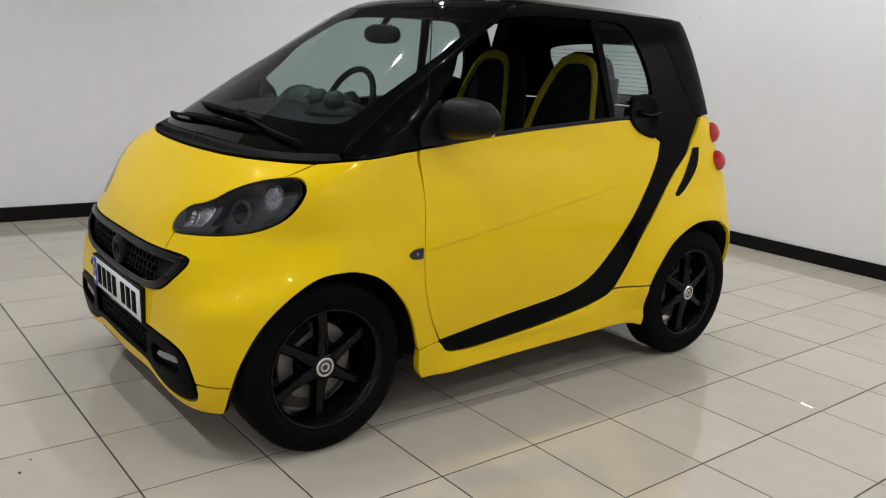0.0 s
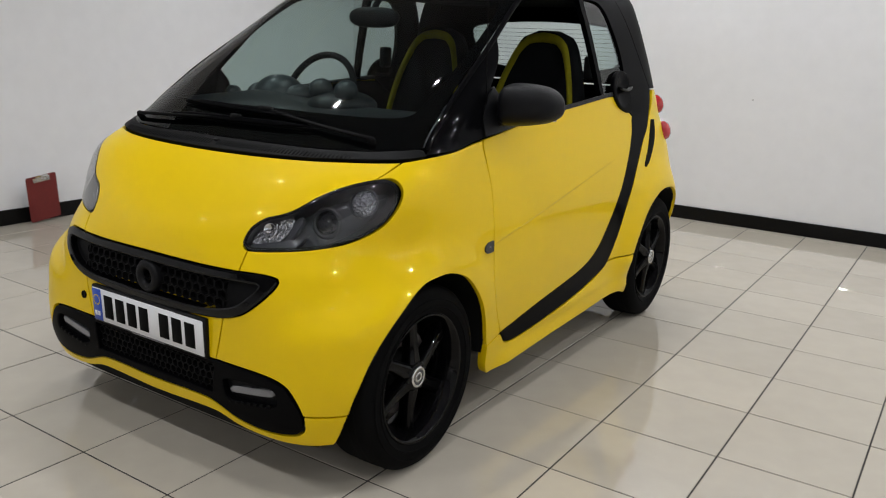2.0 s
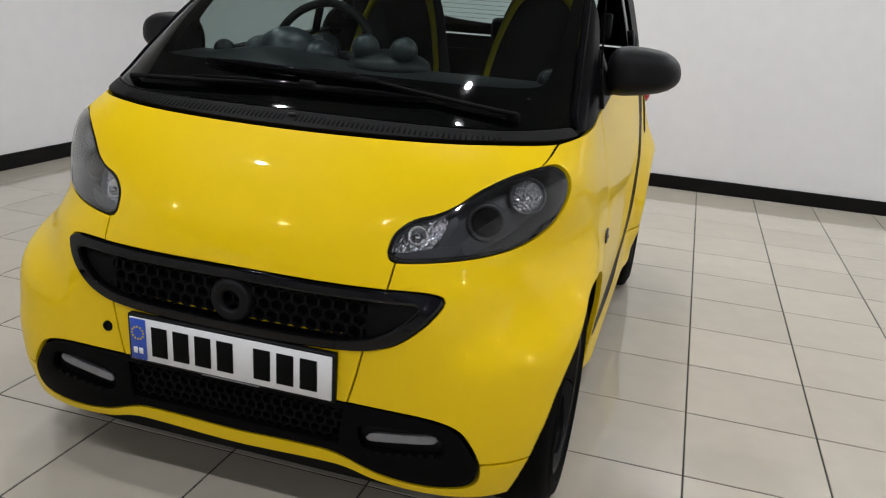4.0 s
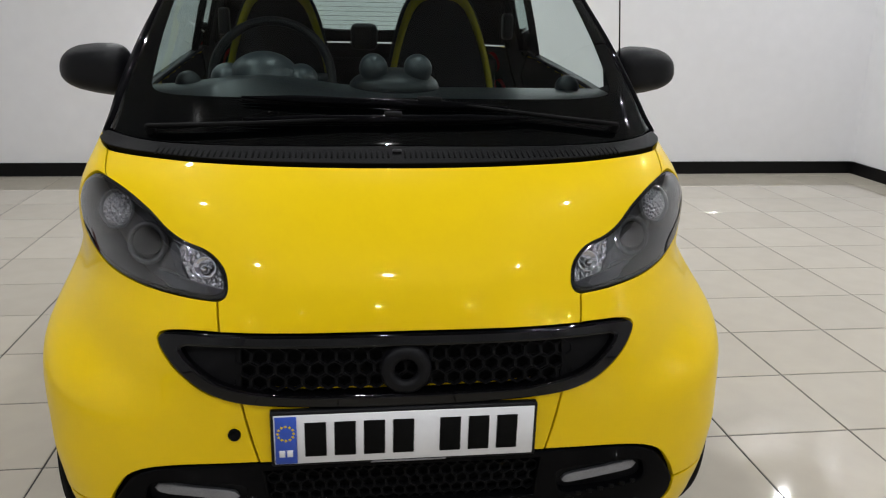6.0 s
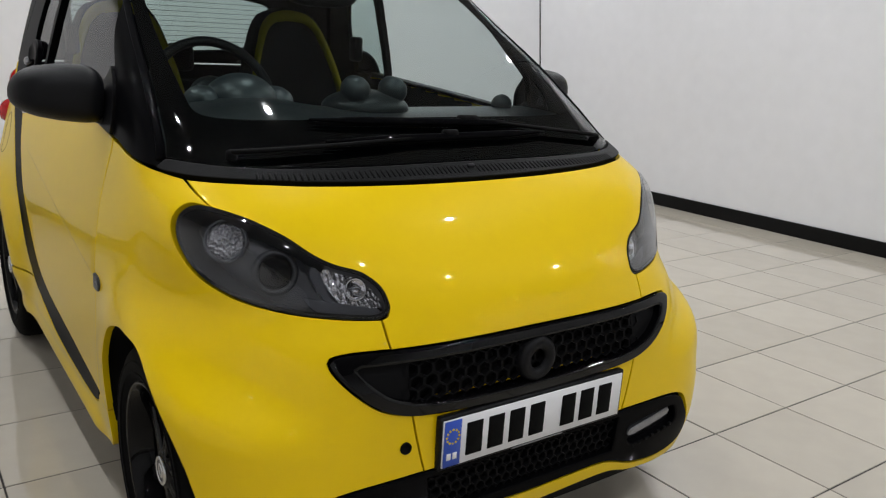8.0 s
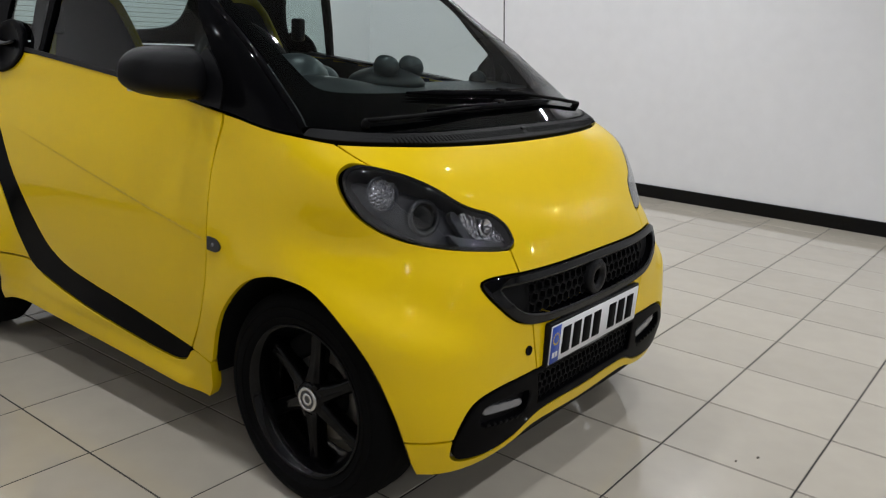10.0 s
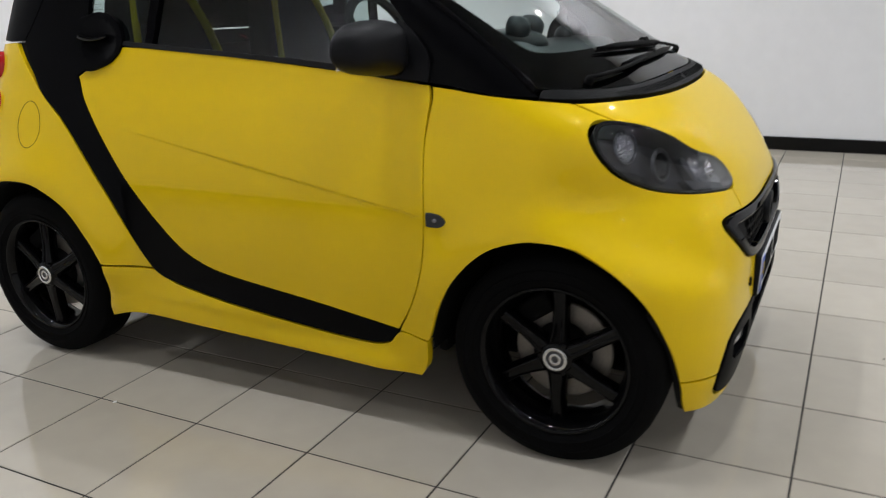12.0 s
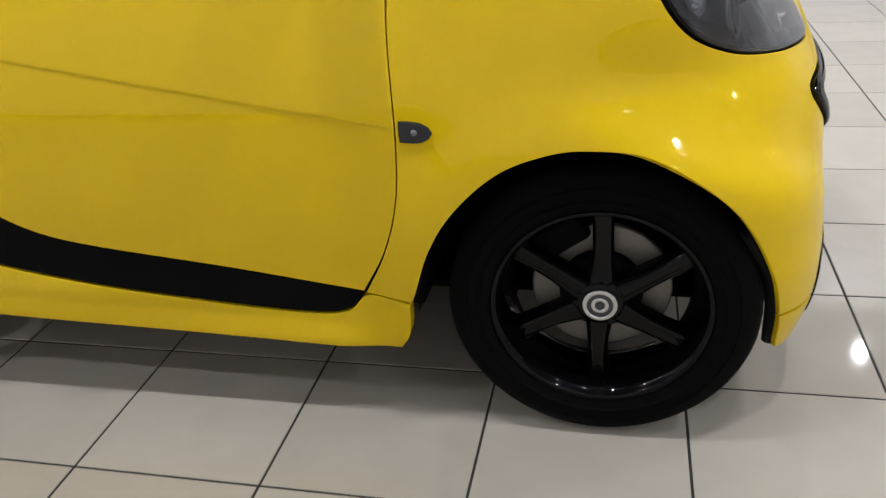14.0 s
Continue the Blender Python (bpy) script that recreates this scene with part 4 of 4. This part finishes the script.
def wiper(pivot, knee, tip, lift_end):
    """A wiper: an arm from its pivot and a jointed blade, both close over the glass."""
    pts = lambda a, b, n, o: [Vector(p) for p in skin_at([(a[0] + (b[0] - a[0]) * t, a[1] + (b[1] - a[1]) * t) for t in np.linspace(0, 1, n)], o)]
    arm = part("wiper", tube(pts(pivot, knee, 10, .018), .0085, 8, .7, .7), DARK, car, "black windscreen wiper parked across the glass")
    part("pivot", lathe(((.0, .012), (.014, .011), (.020, .006), (.021, 0)), 16, "z"), DARK, arm, m=seat_on("u", pivot[0], pivot[1], .002))
    line = lambda o: pts(lift_end, tip, 28, o)
    part("blade_rubber", tube(line(.008), .003, 6, flat=2.0, slim=.06), RUBBER, arm)
    part("blade_holder", tube(line(.017), .0058, 8, flat=1.7, slim=.22), SATIN_BLACK, arm)
    part("clip", tube(pts(knee, (knee[0] + (tip[0] - knee[0]) * .12, knee[1] + (tip[1] - knee[1]) * .12), 4, .021), .0105, 8, flat=.9), DARK, arm)


wiper((-.47, .966), (-.02, .992), (.27, .990), (-.29, .985))
wiper((.46, .972), (.10, 1.020), (-.30, 1.026), (.235, 1.010))
aerial = part("aerial", tube(((.665, .379, 1.06), (.660, .384, 1.15), (.657, .386, 1.2), (.635, .399, 1.55), (.616, .41, 1.85)), .0026, 8, .6), RUBBER, car, "thin black rod aerial")
part("aerial_foot", lathe(((.0, .013), (.012, .011), (.03, .005)), 14, "z"), BLACK_PLASTIC, aerial, m=pose(.666, .378, 1.035))

# ---- inside the car ----
prof = [(.02, .955), (.10, .99), (.25, 1.022), (.42, 1.03), (.55, 1.012), (.62, .96), (.63, .80), (.55, .60), (.40, .50)]
HOOD = material("instrument_hood_plastic", (.020, .025, .029), .38, bump=.15, scale=600, vary=.1)
bm = bmesh.new()
rows = []
for x in np.linspace(-.62, .62, 41):
    hump = .035 * math.exp(-((x + .33) / .16) ** 2)
    rows.append([bm.verts.new((x, y + (.12 * (abs(x) / .62) ** 2 if y < .2 else 0), z + hump * (y > .2) * (z > .9))) for y, z in prof])
for a, b in zip(rows, rows[1:]):
    for j in range(len(prof) - 1):
        bm.faces.new((a[j], a[j + 1], b[j + 1], b[j]))
dash = part("dashboard", bm, DASH, car, "dark grey moulded dashboard")
for px in (-.028, .092):
    part("dial_pod", lathe(((-.040, 0), (-.036, .020), (-.020, .035), (.0, .039), (.024, .037), (.030, .034), (.027, .030)), 28, "y"), HOOD, dash, "round dial pod on the dashboard", m=pose(px, .365, 1.082, 8))
    part("pod_foot", tube(((px, .355, 1.02), (px, .352, 1.06)), .018, 12), DASH, dash)
bm = bmesh.new()
bmesh.ops.create_uvsphere(bm, u_segments=28, v_segments=16, radius=1)
for v in bm.verts:
    v.co = Vector((v.co.x * .125, v.co.y * .13, v.co.z * .052))
part("pod_mound", bm, DASH, dash, m=pose(.032, .42, 1.03))
bm = bmesh.new()
bmesh.ops.create_uvsphere(bm, u_segments=28, v_segments=16, radius=1)
for v in bm.verts:
    v.co = Vector((v.co.x * .10, v.co.y * .10, v.co.z * .08))
part("instrument_hood", bm, HOOD, dash, m=pose(-.325, .46, 1.04))
for lx, size in ((-.425, .046), (-.225, .046)):
    bm = bmesh.new()
    bmesh.ops.create_uvsphere(bm, u_segments=24, v_segments=14, radius=1)
    for v in bm.verts:
        v.co = Vector((v.co.x * size, v.co.y * .075, v.co.z * size * .9))
    part("hood_side", bm, HOOD, dash, m=pose(lx, .47, 1.045))
for ex in (-.52, .52):
    bm = bmesh.new()
    bmesh.ops.create_uvsphere(bm, u_segments=20, v_segments=12, radius=.034)
    part("air_vent", bm, DASH, dash, m=pose(ex, .40, 1.035))
steer = part("steering_wheel", lathe([(.014 * math.cos(a), .178 + .014 * math.sin(a)) for a in np.linspace(0, 2 * math.pi, 13)[:-1]], 48, "z", True), BLACK_PLASTIC, car, "black three-spoke steering wheel", m=pose(-.32, .68, 1.03, 68))
part("airbag_cover", lathe(((-.03, .06), (.0, .075), (.02, .06), (.028, 0)), 28, "z"), DASH, steer)
for a in (0, 180, 270):
    r = math.radians(a)
    part("spoke", tube(((.06 * math.cos(r), .06 * math.sin(r), 0), (.17 * math.cos(r), .17 * math.sin(r), 0)), .016, 8, flat=.5), DASH, steer)
part("steering_column", tube(((-.32, .66, 1.02), (-.32, .45, .93)), .045, 14), DASH, car)


def seat(x, y):
    base = empty("seat", "black fabric bucket seat edged in yellow", m=pose(x, y, 0), parent=car)
    bm = bmesh.new()
    rows = []
    width = curve((.5, .7, .9, 1.05, 1.2, 1.27, 1.315, 1.33), (.24, .25, .235, .202, .162, .132, .088, .03))
    for z in np.linspace(.5, 1.33, 30):
        hw, lean, d = float(width(z)), (z - .5) * .17, .075 - .015 * float(ease((z - 1.05) / .3))
        ring = []
        for a in np.linspace(0, 2 * math.pi, 29)[:-1]:
            c, s = math.cos(a), math.sin(a)
            ring.append(bm.verts.new((hw * math.copysign(abs(c) ** .55, c), lean + d * math.copysign(abs(s) ** .7, s) - .03 * (c * c) * (s < 0), z)))
        rows.append(ring)
    for p, q in zip(rows, rows[1:]):
        for j in range(28):
            bm.faces.new((p[j], p[(j + 1) % 28], q[(j + 1) % 28], q[j]))
    bm.faces.new(rows[-1])
    part("backrest", bm, FABRIC, base)
    arch = [(-.215, .72), (-.205, .9), (-.178, 1.06), (-.142, 1.18), (-.108, 1.253), (-.06, 1.292), (0, 1.300), (.06, 1.292), (.108, 1.253), (.142, 1.18), (.178, 1.06), (.205, .9), (.215, .72)]
    bm = bmesh.new()
    cx = curve(np.arange(13), [p[0] for p in arch])
    cz = curve(np.arange(13), [p[1] for p in arch])
    rows = []
    for t in np.linspace(0, 12, 73):
        p, dp = np.array((cx(t), cz(t))), np.array((cx(t + .05) - cx(t - .05), cz(t + .05) - cz(t - .05)))
        n = np.array((-dp[1], dp[0])) / max(np.linalg.norm(dp), 1e-6)
        wd = .0125 + .014 * math.exp(-((t - 6) / 2.0) ** 2)
        ring = []
        for q, h in ((-1, .012), (-.7, -.004), (0, -.009), (.7, -.004), (1, .012)):
            xx, zz = p + n * wd * q
            front = (zz - .5) * .17 - .075 + .015 * float(ease((zz - 1.05) / .3))
            ring.append(bm.verts.new((xx, front - .030 * min(1, abs(xx) / .2) ** 2 + h - .002, zz)))
        rows.append(ring)
    for p, q in zip(rows, rows[1:]):
        for j in range(4):
            bm.faces.new((p[j], p[j + 1], q[j + 1], q[j]))
    part("yellow_edging", bm, YELLOW_FABRIC, base, "yellow fabric edging")
    part("cushion", box((-.24, -.48, .38), (.24, .04, .55), .06, 4), FABRIC, base)
    part("seat_base", box((-.2, -.4, .2), (.2, 0, .39), .02), LINER, base)
    return base


seat(-.355, 1.495)
seat(.285, 1.42)
part("rear_bulkhead", box((-.58, 1.78, .2), (.58, 1.81, 1.03), .01), LINER, car)
part("rear_wiper_motor", box((-.062, 1.99, 1.05), (.062, 2.05, 1.172), .03, 5), BLACK_PLASTIC, car, "black rounded wiper motor cover")
part("load_floor", box((-.58, 1.80, .95), (.58, 2.10, 1.0), .015), LINER, car)
for sx in (-1, 1):
    part("belt_guide", box((-.02, -.03, -.05), (.02, .03, .05), .012), BLACK_PLASTIC, car, m=pose(.55 * sx, 1.42, 1.18))
bm = bmesh.new()
bmesh.ops.create_uvsphere(bm, u_segments=28, v_segments=14, radius=1)
for v in bm.verts:
    v.co = Vector((math.copysign(abs(v.co.x) ** .7, v.co.x) * .115, v.co.y * .025 + (.012 if v.co.y > 0 else 0), math.copysign(abs(v.co.z) ** .8, v.co.z) * .038))
inner = part("inside_mirror", bm, BLACK_PLASTIC, car, "black inside mirror on a stalk", m=pose(0, .63, 1.345))
part("stalk", tube(((0, -.005, .01), (0, .02, .05), (0, .05, .085)), .012, 10), BLACK_PLASTIC, inner)
# ---- red clipboard leaning on the wall ----
board = empty("clipboard", "dull red clipboard with a silver clip leaning on the white wall", "clipboard", pose(-3.118, 1.075, .0, 0, 0, 90))
lean = pose(0, 0, .016, 7, -7)
outline_pts = [(sx * .092 + (.012 * math.cos(a)), zc + .012 * math.sin(a)) for sx, zc, a0 in ((1, .297, 0), (-1, .297, 90), (-1, .014, 180), (1, .014, 270)) for a in np.radians((a0, a0 + 30, a0 + 60, a0 + 90))]
bm = bmesh.new()
front, rear = ([bm.verts.new((x, y, z)) for x, z in outline_pts] for y in (-.003, .003))
bm.faces.new(front[::-1])
bm.faces.new(rear)
for k in range(len(front)):
    n = (k + 1) % len(front)
    bm.faces.new((front[k], front[n], rear[n], rear[k]))
bmesh.ops.recalc_face_normals(bm, faces=bm.faces[:])
part("board", bm, RED_BOX, board, m=lean, smooth=False)
part("paper_stack", box((-.088, .0035, .012), (.092, .016, .300), .0015, 1), WHITE_PLASTIC, board, "white sheets behind the board", m=lean, smooth=False)
part("clip_plate", box((-.058, -.006, .268), (.058, -.003, .300), .001, 1), SILVER, board, "silver metal clip", m=lean)
part("clip_spring", tube(((-.046, -.010, .284), (.046, -.010, .284)), .006, 12), SILVER, board, m=lean)
part("clip_lever", box((-.044, -.014, .284), (.044, -.010, .312), .0015, 1), SILVER, board, m=lean)

# ---- specks on the floor and wall ----
CRUMB = material("dark_crumb", (.05, .04, .03), .8, scale=500, vary=.3)
SCRAP = material("pale_scrap", (.75, .75, .73), .6, scale=500, vary=.1)
for x, y, r, mat, word in ((.368, -.834, .005, CRUMB, "dark"), (.30, -.79, .004, CRUMB, "dark"), (-.953, 1.36, .006, SCRAP, "pale"), (-.62, -.95, .003, CRUMB, "dark"), (1.05, -.35, .003, CRUMB, "dark")):
    bm = bmesh.new()
    bmesh.ops.create_icosphere(bm, subdivisions=2, radius=r)
    for v in bm.verts:
        v.co = Vector((v.co.x * random.uniform(1.0, 1.7), v.co.y * random.uniform(.7, 1.0), max(v.co.z, -r * .3) * random.uniform(.35, .5)))
    tagged(part("floor_speck", bm, mat, m=pose(x, y, r * .15)), "tiny %s crumb of dirt on the floor tiles" % word, "dirt speck", group="specks on the floor")
NAIL = material("dull_nail", (.34, .33, .33), .5, scale=500, vary=.2)
for x, z in ((.560, .937), (-1.091, 1.692)):
    tagged(part("nail_head", lathe(((0, .0), (.002, .004), (.0, .006)), 12, "y"), NAIL, m=pose(x, Y1 - .002, z)), "tiny dark nail head in the white wall", "nail", group="nails in the wall")
# ---- floor tiles, one by one ----
nt = TILE.node_tree
info, tone, shade = nt.nodes.new("ShaderNodeObjectInfo"), nt.nodes.new("ShaderNodeMapRange"), nt.nodes.new("ShaderNodeVectorMath")
tone.inputs["To Min"].default_value, tone.inputs["To Max"].default_value = .955, 1.045
shade.operation = "SCALE"
link = nt.nodes["Principled BSDF"].inputs["Base Color"].links[0].from_socket
nt.links.new(info.outputs["Random"], tone.inputs["Value"])
nt.links.new(link, shade.inputs[0])
nt.links.new(tone.outputs[0], shade.inputs["Scale"])
nt.links.new(shade.outputs[0], nt.nodes["Principled BSDF"].inputs["Base Color"])
TX, TY, TS = .25, -.575, .4
bm = box((-.1975, -.1975, -.008), (.1975, .1975, 0), .0016, 1)
tile_mesh = mesh_of("tile", bm, TILE)
near, far = [], []
for i in range(-11, 12):
    for j in range(-20, 14):
        x, y = TX + (i + .5) * TS, TY + (j + .5) * TS
        if X0 - .2 < x < X1 + .2 and Y0 - .2 < y < Y1 + .2:
            (near if y > -1.4 else far).append((x, y))
for x, y in near:
    t = new("tile", tile_mesh)
    t.parent = floor
    t.location = (x, y, random.uniform(-.0003, .0003))
    t.rotation_euler = (random.uniform(-.0012, .0012), random.uniform(-.0012, .0012), random.choice((0, 1, 2, 3)) * math.pi / 2)
bm = bmesh.new()
for x, y in far:
    tmp = tile_mesh.copy()
    tmp.transform(Matrix.Translation((x, y, 0)))
    bm.from_mesh(tmp)
    bpy.data.meshes.remove(tmp)
tagged(part("tiles", bm, TILE, floor, smooth=False), kind="stuff")
